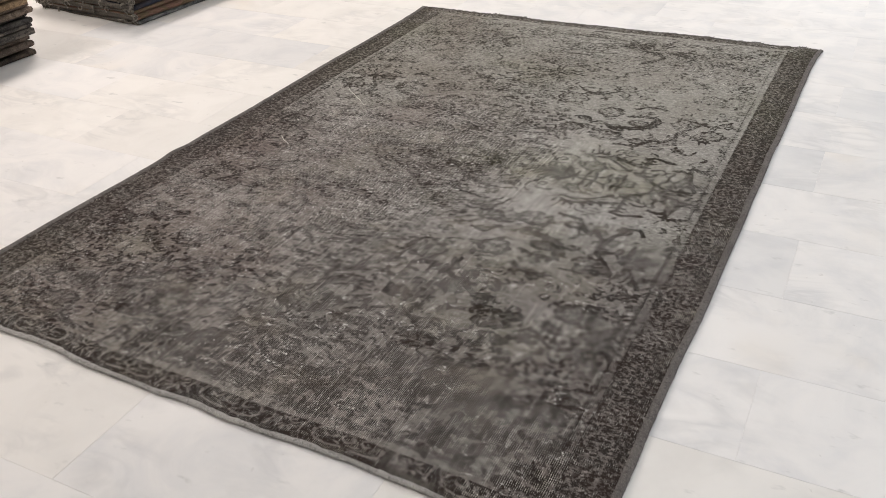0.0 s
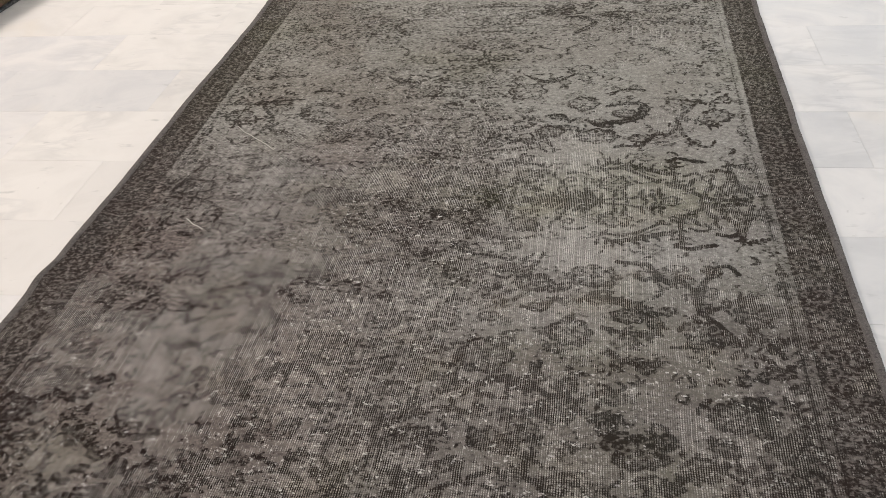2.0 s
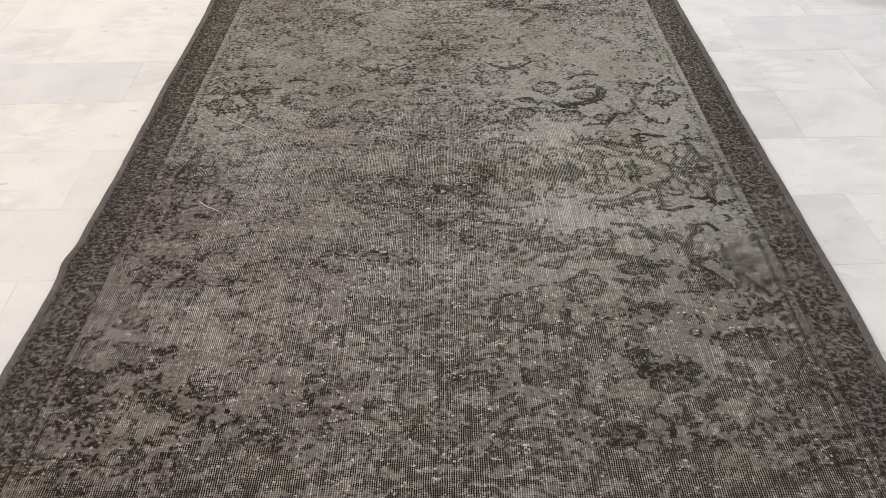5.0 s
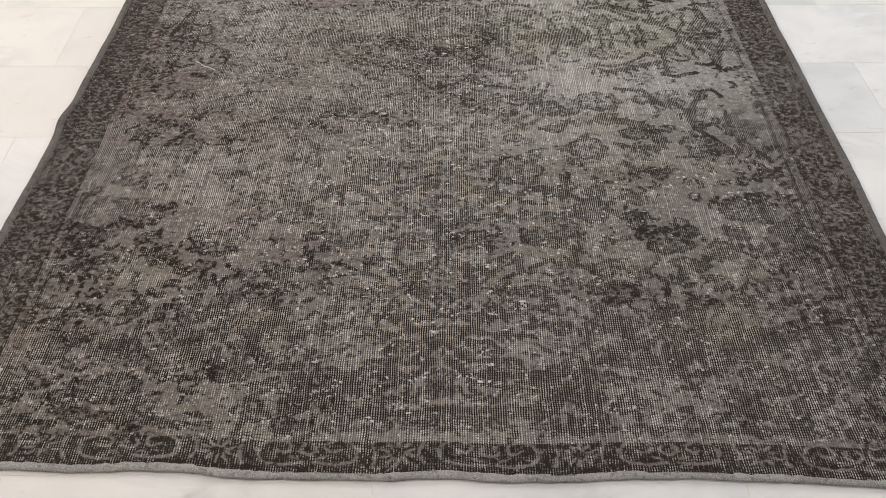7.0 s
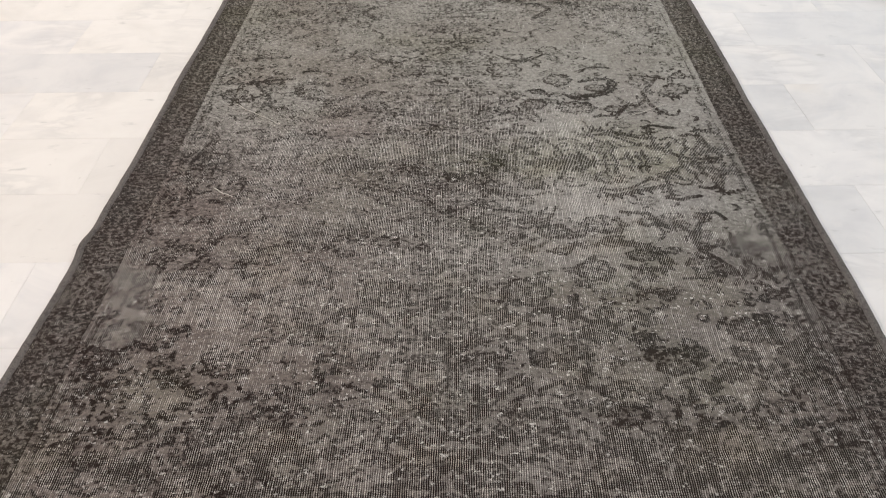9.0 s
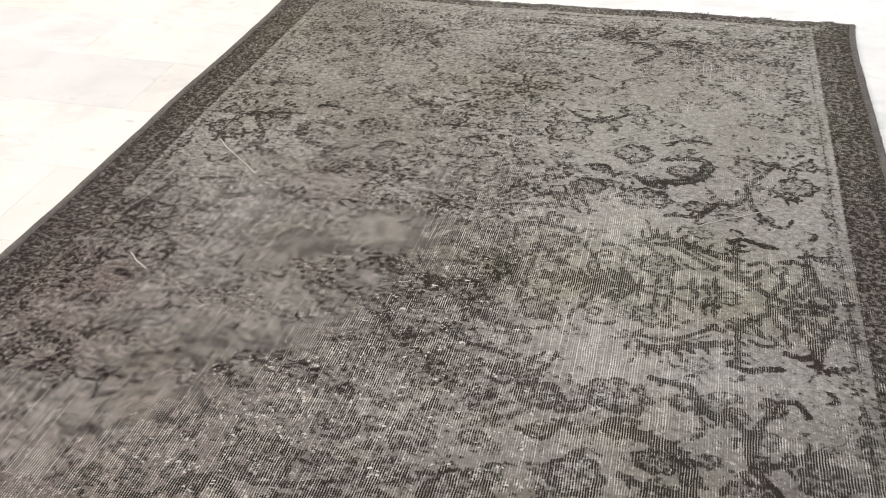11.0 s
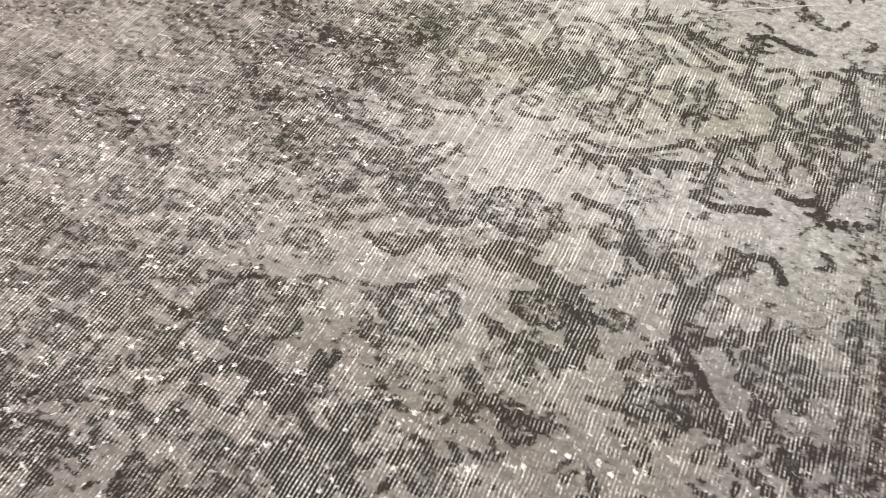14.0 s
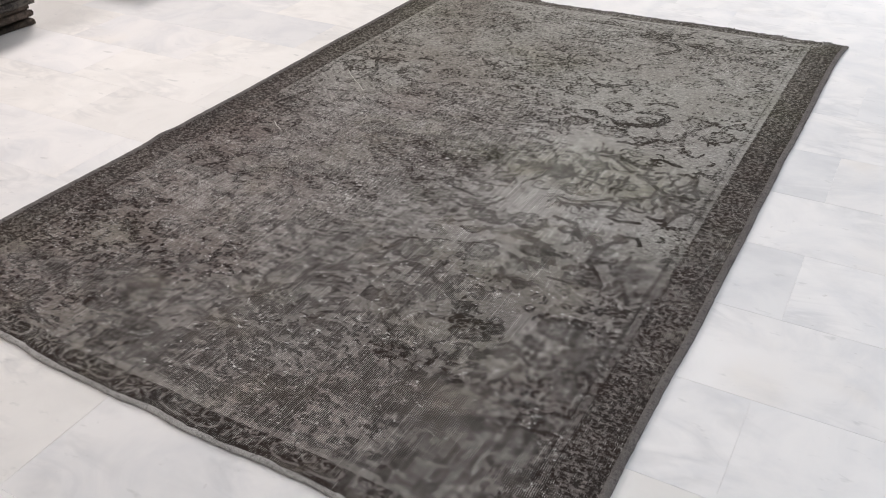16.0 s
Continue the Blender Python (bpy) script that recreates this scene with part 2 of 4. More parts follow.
    soiled = n.ramp(n.noise(n.vmath("MULTIPLY", weave, (1.0, 1.4, 1.0)), 21.0, 4.0, 0.7), 0.32, 0.62, 0.50, 1.08)
    cotton = n.mix(1.0, cotton, n.join(soiled, soiled, soiled), "MULTIPLY")
    col = n.mix(n.math("MULTIPLY", thread, n.ramp(left, 0.0, 0.7, 0.82, 0.92)), col, cotton)

    # lint and broken thread ends
    ragged = n.vmath("ADD", weave, n.scaled(n.noise(weave, 190.0, 2.0, 0.6, 0.0, True), 0.013))
    where = n.ramp(n.noise(n.vmath("ADD", weave, (3.0, 7.0, 0.0)), 30.0, 3.0, 0.7), 0.48, 0.62)
    fleck = n.ramp(n.voronoi(ragged, 92.0), 0.32, 0.16)
    wisp = n.ramp(n.voronoi(n.vmath("MULTIPLY", ragged, (0.42, 1.35, 1.0)), 62.0), 0.21, 0.12)
    fluff = n.math("MULTIPLY", n.math("MAXIMUM", fleck, wisp), n.math("MULTIPLY", where, n.attribute("lint")["Fac"]))
    col = n.mix(n.math("MULTIPLY", fluff, 0.9), col, LINT)
    n.put(b.inputs["Base Color"], col)
    b.inputs["Sheen Weight"].default_value = 0.04
    b.inputs["Sheen Roughness"].default_value = 0.5
    height = n.math("ADD", n.math("MULTIPLY", left, 0.6), n.math("MULTIPLY", thread, 0.5))
    n.put(b.inputs["Normal"], n.bump(height, 0.25, 0.0012))
    return m


WARP_PITCH, WEFT_PITCH = 0.0043, 0.0051
GROUND_A, GROUND_B = (0.158, 0.145, 0.134), (0.198, 0.186, 0.175)
GROUND_MOSS = (0.200, 0.199, 0.148)
GROUND_PALE, GROUND_WARM = (0.315, 0.306, 0.291), (0.146, 0.117, 0.107)
INK_A, INK_B, INK_WARM, INK_MOSS = (0.036, 0.028, 0.024), (0.032, 0.029, 0.026), (0.018, 0.011, 0.010), (0.027, 0.026, 0.013)
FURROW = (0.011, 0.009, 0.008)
THREAD_A, THREAD_B, THREAD_WARM = (0.38, 0.363, 0.342), (0.74, 0.72, 0.68), (0.56, 0.51, 0.42)
LINT = (0.70, 0.685, 0.66)
WOOL = overdyed_wool()
SIDE_YARN = wool_binding("side_yarn", (0.150, 0.138, 0.132))
END_YARN = wool_binding("end_yarn", (0.37, 0.36, 0.345))
FRINGE_YARN = wool_binding("fringe_yarn", (0.30, 0.275, 0.24))


# ---- mesh helpers ----
def mesh_from(name, verts, faces, mat, smooth=True):
    me = bpy.data.meshes.new(name)
    me.from_pydata(verts, [], faces)
    me.materials.append(mat)
    if smooth:
        me.polygons.foreach_set("use_smooth", [True] * len(me.polygons))
    me.update()
    return me


def part(name, bm, mat, parent, label="", smooth=False):
    me = bpy.data.meshes.new(name)
    bm.normal_update()
    bm.to_mesh(me)
    bm.free()
    me.materials.append(mat)
    if smooth:
        me.polygons.foreach_set("use_smooth", [True] * len(me.polygons))
    ob = new(name, me)
    ob.parent = parent
    return tagged(ob, label) if label else ob


def block(bm, x0, x1, y0, y1, z0, z1, bevel=0.0):
    made = bmesh.ops.create_cube(bm, size=1.0)
    for v in made["verts"]:
        v.co = Vector(((x0 + x1) / 2 + v.co.x * (x1 - x0), (y0 + y1) / 2 + v.co.y * (y1 - y0), (z0 + z1) / 2 + v.co.z * (z1 - z0)))
    if bevel:
        edges = list({e for v in made["verts"] for e in v.link_edges})
        bmesh.ops.bevel(bm, geom=edges, offset=bevel, segments=2, affect="EDGES", profile=0.5)
    return bm


def turned(bm, profile, segments=28):
    """A lathe shape from (radius, height) pairs."""
    rings = [[bm.verts.new((r * math.cos(2 * math.pi * k / segments), r * math.sin(2 * math.pi * k / segments), z)) for k in range(segments)] for r, z in profile]
    for low, high in zip(rings, rings[1:]):
        for k in range(segments):
            bm.faces.new((low[k], low[(k + 1) % segments], high[(k + 1) % segments], high[k]))
    bm.faces.new(list(reversed(rings[0])))
    bm.faces.new(rings[-1])
    return bm


def empty(name, m=None):
    ob = new(name)
    if m is not None:
        ob.matrix_world = m
    return ob


# ---- room ----
X0, X1, Y0, Y1 = -4.6, 4.2, -6.2, 4.6


def structure(name, bm, mat, label):
    ob = part(name, bm, mat, None)
    return tagged(ob, label, name.split("_")[0], kind="structure")


structure("wall_north", block(bmesh.new(), X0, X1, Y1, Y1 + 0.15, 0, CEILING), WALL_PAINT, "plain off-white plastered showroom wall")
structure("wall_south", block(bmesh.new(), X0, X1, Y0 - 0.15, Y0, 0, CEILING), WALL_PAINT, "plain off-white plastered showroom wall")
structure("wall_west", block(bmesh.new(), X0 - 0.15, X0, Y0 - 0.15, Y1 + 0.15, 0, CEILING), WALL_PAINT, "plain off-white plastered showroom wall")
structure("wall_east", block(bmesh.new(), X1, X1 + 0.15, Y0 - 0.15, Y1 + 0.15, 0, CEILING), WALL_PAINT, "plain off-white plastered showroom wall")
structure("ceiling", block(bmesh.new(), X0 - 0.15, X1 + 0.15, Y0 - 0.15, Y1 + 0.15, CEILING, CEILING + 0.15), CEILING_PAINT, "plain white painted showroom ceiling")
floor = structure("floor", block(bmesh.new(), X0, X1, Y0, Y1, -0.08, -0.0008), GROUT, "white and grey polished marble tiles in running bond")


# ---- the rug ----
YC = -1.43
HALF_W, HALF_L = 0.925, 1.42
CELL = 0.0025


def middle(y):
    """The rug's long axis, a little askew to the tiles."""
    return -0.0135 + 0.0220 * y


def half_width(y):
    return 0.9165 - 0.0055 * y


def near_half(x):
    return 1.352 + 0.031 * x


def far_half(x):
    return 1.446 + 0.016 * x


def lattice(shape, seed):
    return np.random.RandomState(seed).rand(*shape)


def vnoise(x, y, seed, octaves=3, gain=0.5):
    """Smooth value noise of arrays, about 0 to 1."""
    total, amount, norm = 0.0, 1.0, 0.0
    for o in range(octaves):
        grid = lattice((128, 128), seed * 17 + o)
        xi, yi = np.floor(x).astype(int), np.floor(y).astype(int)
        fx, fy = x - xi, y - yi
        fx, fy = fx * fx * (3 - 2 * fx), fy * fy * (3 - 2 * fy)
        g = lambda i, j: grid[i % 128, j % 128]
        total = total + amount * ((g(xi, yi) * (1 - fx) + g(xi + 1, yi) * fx) * (1 - fy) + (g(xi, yi + 1) * (1 - fx) + g(xi + 1, yi + 1) * fx) * fy)
        norm, amount, x, y = norm + amount, amount * gain, x * 2.03 + 11.3, y * 2.03 + 5.7
    return total / norm


def step(lo, hi, v):
    t = np.clip((v - lo) / (hi - lo), 0, 1)
    return t * t * (3 - 2 * t)


def spline(pts, per=14):
    p = [np.array(q, float) for q in pts]
    p = [2 * p[0] - p[1], *p, 2 * p[-1] - p[-2]]
    out = []
    for a, b, c, d in zip(p, p[1:], p[2:], p[3:]):
        for s in np.arange(per) / per:
            out.append(0.5 * (2 * b + (c - a) * s + (2 * a - 5 * b + 4 * c - d) * s * s + (3 * b - a - 3 * c + d) * s ** 3))
    return np.array(out + [p[-2]])


class Cartoon:
    """A weaver's drawing: how dark the dye is at each knot of a rectangle, drawn with stems, leaves and rosettes."""

    def __init__(self, width, length):
        self.nx, self.ny = int(round(width / CELL)) + 1, int(round(length / CELL)) + 1
        self.a, self.b = np.meshgrid(np.arange(self.nx) * CELL, np.arange(self.ny) * CELL, indexing="ij")
        self.ink = np.zeros((self.nx, self.ny))

    def window(self, a0, a1, b0, b1):
        i0, i1 = max(0, int(a0 / CELL)), min(self.nx, int(a1 / CELL) + 2)
        j0, j1 = max(0, int(b0 / CELL)), min(self.ny, int(b1 / CELL) + 2)
        return (slice(i0, i1), slice(j0, j1)) if i0 < i1 and j0 < j1 else None

    def lay(self, w, mask, value):
        self.ink[w] = self.ink[w] * (1 - mask) + value * mask

    def stem(self, pts, w0=0.008, w1=None, value=1.0):
        w1 = w0 if w1 is None else w1
        w0, w1 = 0.0012 + 0.78 * w0, 0.0012 + 0.78 * w1
        s = spline(pts)
        widths = np.linspace(w0, w1, len(s))
        pad = max(w0, w1) + 0.01
        w = self.window(s[:, 0].min() - pad, s[:, 0].max() + pad, s[:, 1].min() - pad, s[:, 1].max() + pad)
        if w is None:
            return
        a, b = self.a[w], self.b[w]
        far = np.full(a.shape, 9.0)
        for (x, y), r in zip(s, widths):
            far = np.minimum(far, np.hypot(a - x, b - y) - r / 2)
        self.lay(w, 1 - step(-0.001, 0.003, far), value)

    def leaf(self, a0, b0, angle, length, width, value=1.0, vein=False):
        c, s = math.cos(math.radians(angle)), math.sin(math.radians(angle))
        w = self.window(min(a0, a0 + c * length) - width, max(a0, a0 + c * length) + width, min(b0, b0 + s * length) - width, max(b0, b0 + s * length) + width)
        if w is None:
            return
        u = ((self.a[w] - a0) * c + (self.b[w] - b0) * s) / length
        v = (-(self.a[w] - a0) * s + (self.b[w] - b0) * c) / width
        body = np.sin(np.pi * np.clip(u, 0, 1)) ** 0.75 * 0.5
        inside = np.where((u > 0) & (u < 1), body - np.abs(v), -1)
        self.lay(w, step(-0.02, 0.12, inside), value)
        if vein:
            self.lay(w, step(-0.02, 0.1, inside) * (1 - step(0.03, 0.1, np.abs(v))), value * 0.35)

    def spray(self, pts, size=0.03, count=6, width=0.3, value=1.0, stem=0.006, both=True, lean=55):
        """A stem with pointed leaves along it."""
        s = spline(pts)
        self.stem(pts, stem, stem * 0.6, value)
        for k in range(count):
            i = int((k + 0.6) / count * (len(s) - 2))
            d = s[i + 1] - s[i]
            ang = math.degrees(math.atan2(d[1], d[0]))
            long = size * (1.0 - 0.45 * k / count)
            for side in ((1, -1) if both else (1,)):
                self.leaf(*s[i], ang + side * lean, long, long * width, value)
        d = s[-1] - s[-2]
        self.leaf(*s[-1], math.degrees(math.atan2(d[1], d[0])), size * 0.6, size * width * 0.7, value)

    def frond(self, pts, w0, w1, teeth, size, side, value=0.95):
        """A broad stroke with pointed teeth along one side (1, -1) or both (0), and a paler midrib."""
        line = spline(pts)
        self.stem(pts, w0, w1, value)
        for k in range(teeth):
            i = min(len(line) - 2, int((k + 0.5) / teeth * (len(line) - 1)))
            d = line[i + 1] - line[i]
            ang = math.degrees(math.atan2(d[1], d[0]))
            for sgn in ((1, -1) if side == 0 else (side,)):
                self.leaf(*line[i], ang + sgn * (62 + 9 * (k % 3)), size * (0.8 + 0.2 * (k % 2)), size * 0.34, value)
        self.stem(pts, max(0.003, w0 * 0.2), max(0.003, w1 * 0.2), value * 0.72)

    def rosette(self, a0, b0, ra, rb, petals=8, value=0.95, inner=0.3, turn=0.0):
        """Scalloped outline, radiating petals and an eye."""
        w = self.window(a0 - ra * 1.4, a0 + ra * 1.4, b0 - rb * 1.4, b0 + rb * 1.4)
        if w is None:
            return
        u, v = (self.a[w] - a0) / ra, (self.b[w] - b0) / rb
        r, th = np.hypot(u, v), np.arctan2(v, u) + turn
        lobe = 0.92 + 0.22 * np.abs(np.cos(petals * th / 2))
        soft = 0.003 / max(ra, rb)
        self.lay(w, step(-soft, 2 * soft, lobe - r), 0.16 + inner * 0.20)
        rim = 0.0048 / max(ra, rb)
        broken = 0.55 + 0.45 * np.sin(3.3 * th + 7 * a0 / ra) * np.sin(5.1 * th + 1.3)
        self.lay(w, (1 - step(rim * 0.5, rim * 1.3, np.abs(r - lobe + rim))) * np.clip(broken + 0.25, 0, 1), value)
        split = (1 - step(0.07, 0.16, np.abs(np.sin(petals * th / 2)) * r)) * step(0.25, 0.40, r) * (1 - step(0.75, 0.95, r))
        self.lay(w, split * 0.8, value)
        self.lay(w, step(0.62, 0.70, r) * (1 - step(0.78, 0.86, r)) * (np.cos(petals * th) > 0), value * 0.85)
        self.lay(w, 1 - step(0.14, 0.24, r), value * 0.8)
        self.lay(w, 1 - step(0.05, 0.10, r), 0.1)

    def posy(self, a0, b0, size, seed, count=9, value=1.0):
        """A tuft of small leaves and buds."""
        rnd = random.Random(seed)
        for _ in range(count):
            ang, far = rnd.uniform(0, 360), size * math.sqrt(rnd.random())
            a, b = a0 + far * math.cos(math.radians(ang)), b0 + 0.8 * far * math.sin(math.radians(ang))
            long = rnd.uniform(0.012, 0.027)
            self.leaf(a, b, ang + rnd.uniform(-50, 50), long, long * rnd.uniform(0.35, 0.65), value * rnd.uniform(0.7, 1.0))


def field_cartoon():
    c = Cartoon(HALF_W, HALF_L)
    rnd = random.Random(5)
    # how thickly small sprigs fill the ground, and the open places between them
    rests = ((0.33, 0.205, 0.13, 0.070), (0.66, 0.225, 0.12, 0.035), (0.25, 0.47, 0.06, 0.05), (0.27, 0.63, 0.05, 0.05), (0.20, 0.70, 0.06, 0.03), (0.52, 0.72, 0.10, 0.07),
             (0.40, 0.88, 0.07, 0.05), (0.57, 0.80, 0.08, 0.05), (0.62, 0.60, 0.06, 0.05), (0.13, 1.12, 0.06, 0.03), (0.43, 1.25, 0.09, 0.04), (0.72, 0.62, 0.07, 0.07))
    tree = lambda a, b: 0.85 if 0.38 < a < 0.77 and (b < 0.205 or 0.26 < b < 0.53) else 0.0
    calm = lambda a, b: max(tree(a, b), max(math.exp(-((a - p) / w) ** 2 - ((b - q) / h) ** 2) for p, q, w, h in rests))
    crowd = lambda a, b: float(step(0.30, 0.62, vnoise(np.array(a * 11.0), np.array(b * 11.0), 71, 2))) + (0.4 if a > 0.70 or a < 0.12 or b > 0.95 else 0.0)
    space = 0.038
    for i in range(21):
        for j in range(35):
            a, b = (i + rnd.uniform(0.1, 0.9)) * space, (j + rnd.uniform(0.1, 0.9)) * space
            if rnd.random() > 0.55 + 1.1 * crowd(a, b) or rnd.random() < 0.9 * calm(a, b) or a > 0.79 or b > 1.34:
                continue
            pick, turn, dye = rnd.random(), rnd.uniform(0, 360), rnd.uniform(0.35, 0.85)
            if pick < 0.30:
                c.rosette(a, b, rnd.uniform(0.016, 0.030), rnd.uniform(0.013, 0.022), rnd.choice((5, 6, 7)), dye, 0.5, turn)
            elif pick < 0.62:
                for k in range(rnd.choice((2, 3, 3, 4))):
                    long = rnd.uniform(0.020, 0.042)
                    c.leaf(a, b, turn + k * rnd.uniform(45, 80), long, long * rnd.uniform(0.30, 0.5), dye)
            elif pick < 0.80:
                r = rnd.uniform(0.011, 0.022)
                arc = [(a + r * math.cos(turn + q), b + r * math.sin(turn + q)) for q in (0, 0.9, 1.8, 2.9)]
                c.stem(arc, 0.007, 0.004, dye)
                c.leaf(*arc[0], math.degrees(turn) + 200, 0.022, 0.011, dye)
            else:
                long = rnd.uniform(0.024, 0.048)
                c.leaf(a, b, turn, long, long * 0.34, dye)
                c.leaf(a, b, turn + 150, long * 0.7, long * 0.3, dye)
    for _ in range(3600):
        a, b = rnd.uniform(0, 0.80), rnd.uniform(0, 1.34)
        if rnd.random() < 0.92 * calm(a, b) or rnd.random() > 0.2 + crowd(a, b):
            continue
        long = rnd.uniform(0.006, 0.018)
        c.leaf(a, b, rnd.choice((0, 180)) + rnd.gauss(0, 32), long, long * rnd.uniform(0.28, 0.6), rnd.uniform(0.15, 0.70))
    # heart of the medallion
    c.leaf(0.004, 0.004, 0, 0.040, 0.022)
    for a, b, seed in ((0.03, 0.035, 11), (0.09, 0.02, 12), (0.05, 0.085, 13), (0.17, 0.045, 14), (0.12, 0.185, 15), (0.03, 0.17, 16), (0.15, 0.0, 17), (0.07, 0.13, 18)):
        c.posy(a, b, 0.046, seed, 11)
    c.rosette(0.096, 0.120, 0.030, 0.027, 6)
    c.rosette(0.208, 0.112, 0.036, 0.034, 7, inner=0.7)
    c.rosette(0.090, 0.040, 0.022, 0.020, 5, inner=0.7)
    c.stem([(0.165, 0.062), (0.138, 0.036), (0.150, 0.012), (0.138, 0.0)], 0.008)
    c.stem([(0.10, 0.16), (0.17, 0.175), (0.24, 0.165)], 0.007)
    c.stem([(0.05, 0.205), (0.09, 0.235), (0.15, 0.245)], 0.009, 0.005)
    # leafy spray towards the side tree
    c.spray([(0.395, 0.0), (0.31, 0.003), (0.235, 0.0)], 0.070, 7, 0.30, lean=50, stem=0.016)
    c.leaf(0.245, 0.045, 150, 0.03, 0.012)
    c.leaf(0.300, 0.070, 120, 0.03, 0.013)
    # side tree: serrated leaves, rosette, diagonal bough, trunk and foot
    c.rosette(0.425, 0.085, 0.042, 0.037, 7, inner=0.35)
    c.frond([(0.372, 0.006), (0.440, 0.014), (0.505, 0.026), (0.545, 0.030)], 0.008, 0.014, 6, 0.040, 0, 0.85)
    c.frond([(0.400, 0.166), (0.432, 0.178), (0.491, 0.160), (0.560, 0.132)], 0.010, 0.024, 7, 0.034, 1)
    c.stem([(0.398, 0.150), (0.457, 0.150), (0.512, 0.112), (0.536, 0.090)], 0.007, 0.011, 0.85)
    c.stem([(0.430, 0.163), (0.480, 0.150), (0.530, 0.118)], 0.006, 0.006, 0.55)
    c.frond([(0.735, 0.010), (0.665, 0.016), (0.612, 0.046), (0.580, 0.088), (0.577, 0.150), (0.580, 0.192)], 0.016, 0.015, 9, 0.030, 0)
    c.stem([(0.578, 0.198), (0.598, 0.204), (0.620, 0.194), (0.650, 0.187)], 0.012, 0.018)
    c.leaf(0.574, 0.180, 125, 0.026, 0.014)
    c.leaf(0.604, 0.066, 62, 0.052, 0.018)
    c.leaf(0.640, 0.036, 55, 0.055, 0.018)
    c.leaf(0.560, 0.105, 200, 0.050, 0.016, 0.8)
    c.stem([(0.600, 0.118), (0.625, 0.130), (0.646, 0.118), (0.640, 0.098)], 0.009, 0.006, 0.85)
    c.rosette(0.562, 0.010, 0.022, 0.012, 5, inner=0.1)
    c.stem([(0.664, 0.137), (0.690, 0.146), (0.712, 0.128), (0.704, 0.085), (0.680, 0.066), (0.662, 0.088), (0.672, 0.112)], 0.016, 0.007)
    c.stem([(0.752, 0.02), (0.740, 0.06), (0.728, 0.11), (0.712, 0.165)], 0.012, 0.012)
    c.frond([(0.67, 0.034), (0.695, 0.045), (0.722, 0.040)], 0.010, 0.006, 4, 0.026, 0)
    c.spray([(0.700, 0.165), (0.735, 0.172), (0.765, 0.16)], 0.024, 4, 0.4)
    # second tree
    c.stem([(0.693, 0.296), (0.674, 0.269), (0.653, 0.270), (0.634, 0.293), (0.609, 0.337), (0.600, 0.400)], 0.010, 0.015, 0.8)
    c.leaf(0.630, 0.300, -100, 0.036, 0.014)
    c.frond([(0.429, 0.259), (0.462, 0.264), (0.496, 0.267), (0.512, 0.296), (0.531, 0.330), (0.548, 0.336)], 0.010, 0.020, 5, 0.026, 1)
    c.stem([(0.559, 0.318), (0.586, 0.354), (0.597, 0.409), (0.613, 0.443), (0.640, 0.482), (0.672, 0.532)], 0.015, 0.015, 0.8)
    c.stem([(0.538, 0.546), (0.571, 0.542), (0.617, 0.535), (0.668, 0.517)], 0.008, 0.013, 0.8)
    c.frond([(0.600, 0.420), (0.653, 0.412), (0.683, 0.385), (0.715, 0.380)], 0.012, 0.014, 5, 0.030, 0)
    c.rosette(0.590, 0.487, 0.036, 0.026, 6, inner=0.3)
    c.rosette(0.712, 0.438, 0.042, 0.040, 7, inner=0.5)
    c.frond([(0.376, 0.385), (0.414, 0.396), (0.469, 0.412), (0.500, 0.438), (0.508, 0.480)], 0.018, 0.036, 7, 0.028, -1)
    c.frond([(0.403, 0.494), (0.451, 0.507), (0.498, 0.512), (0.515, 0.473)], 0.014, 0.026, 6, 0.028, 1)
    c.rosette(0.458, 0.450, 0.036, 0.026, 7, inner=0.6)
    c.frond([(0.350, 0.410), (0.385, 0.375), (0.424, 0.372)], 0.014, 0.008, 4, 0.024, 1)
    # flowers of the inner field
    c.rosette(0.165, 0.592, 0.055, 0.050, 6, inner=0.75)
    c.rosette(0.334, 0.512, 0.044, 0.040, 7, inner=0.5)
    c.rosette(0.379, 0.318, 0.056, 0.040, 8, inner=0.4)
    c.rosette(0.250, 0.345, 0.040, 0.034, 6, inner=0.6)
    c.stem([(0.413, 0.565), (0.441, 0.594), (0.478, 0.603), (0.512, 0.596)], 0.008, 0.010)
    c.stem([(0.136, 0.708), (0.156, 0.688), (0.182, 0.667), (0.221, 0.665), (0.262, 0.690)], 0.007, 0.012)
    c.stem([(0.19, 0.655), (0.235, 0.655), (0.285, 0.690), (0.345, 0.745)], 0.016, 0.010)
    c.posy(0.20, 0.688, 0.03, 51, 9)
    c.rosette(0.320, 0.735, 0.042, 0.034, 7, inner=0.8)
    c.posy(0.345, 0.715, 0.045, 52, 12)
    c.stem([(0.230, 0.437), (0.276, 0.445), (0.300, 0.395)], 0.008, 0.006)
    for a, b, seed, size, count in ((0.10, 0.31, 22, 0.055, 15), (0.14, 0.285, 23, 0.06, 12), (0.125, 0.395, 24, 0.055, 15), (0.03, 0.27, 25, 0.06, 15), (0.02, 0.375, 26, 0.075, 22), (0.02, 0.485, 27, 0.06, 16),
                                    (0.015, 0.60, 28, 0.06, 12), (0.06, 0.69, 29, 0.06, 15), (0.06, 0.79, 30, 0.05, 14), (0.60, 0.56, 31, 0.05, 12), (0.68, 0.55, 32, 0.06, 14), (0.20, 0.26, 33, 0.05, 10), (0.17, 0.768, 34, 0.035, 9)):
        c.posy(a, b, size, seed, count)
    # outer field: hooks, crescents and the crossed flower
    c.stem([(0.267, 0.854), (0.274, 0.906), (0.312, 0.930)], 0.008, 0.007)
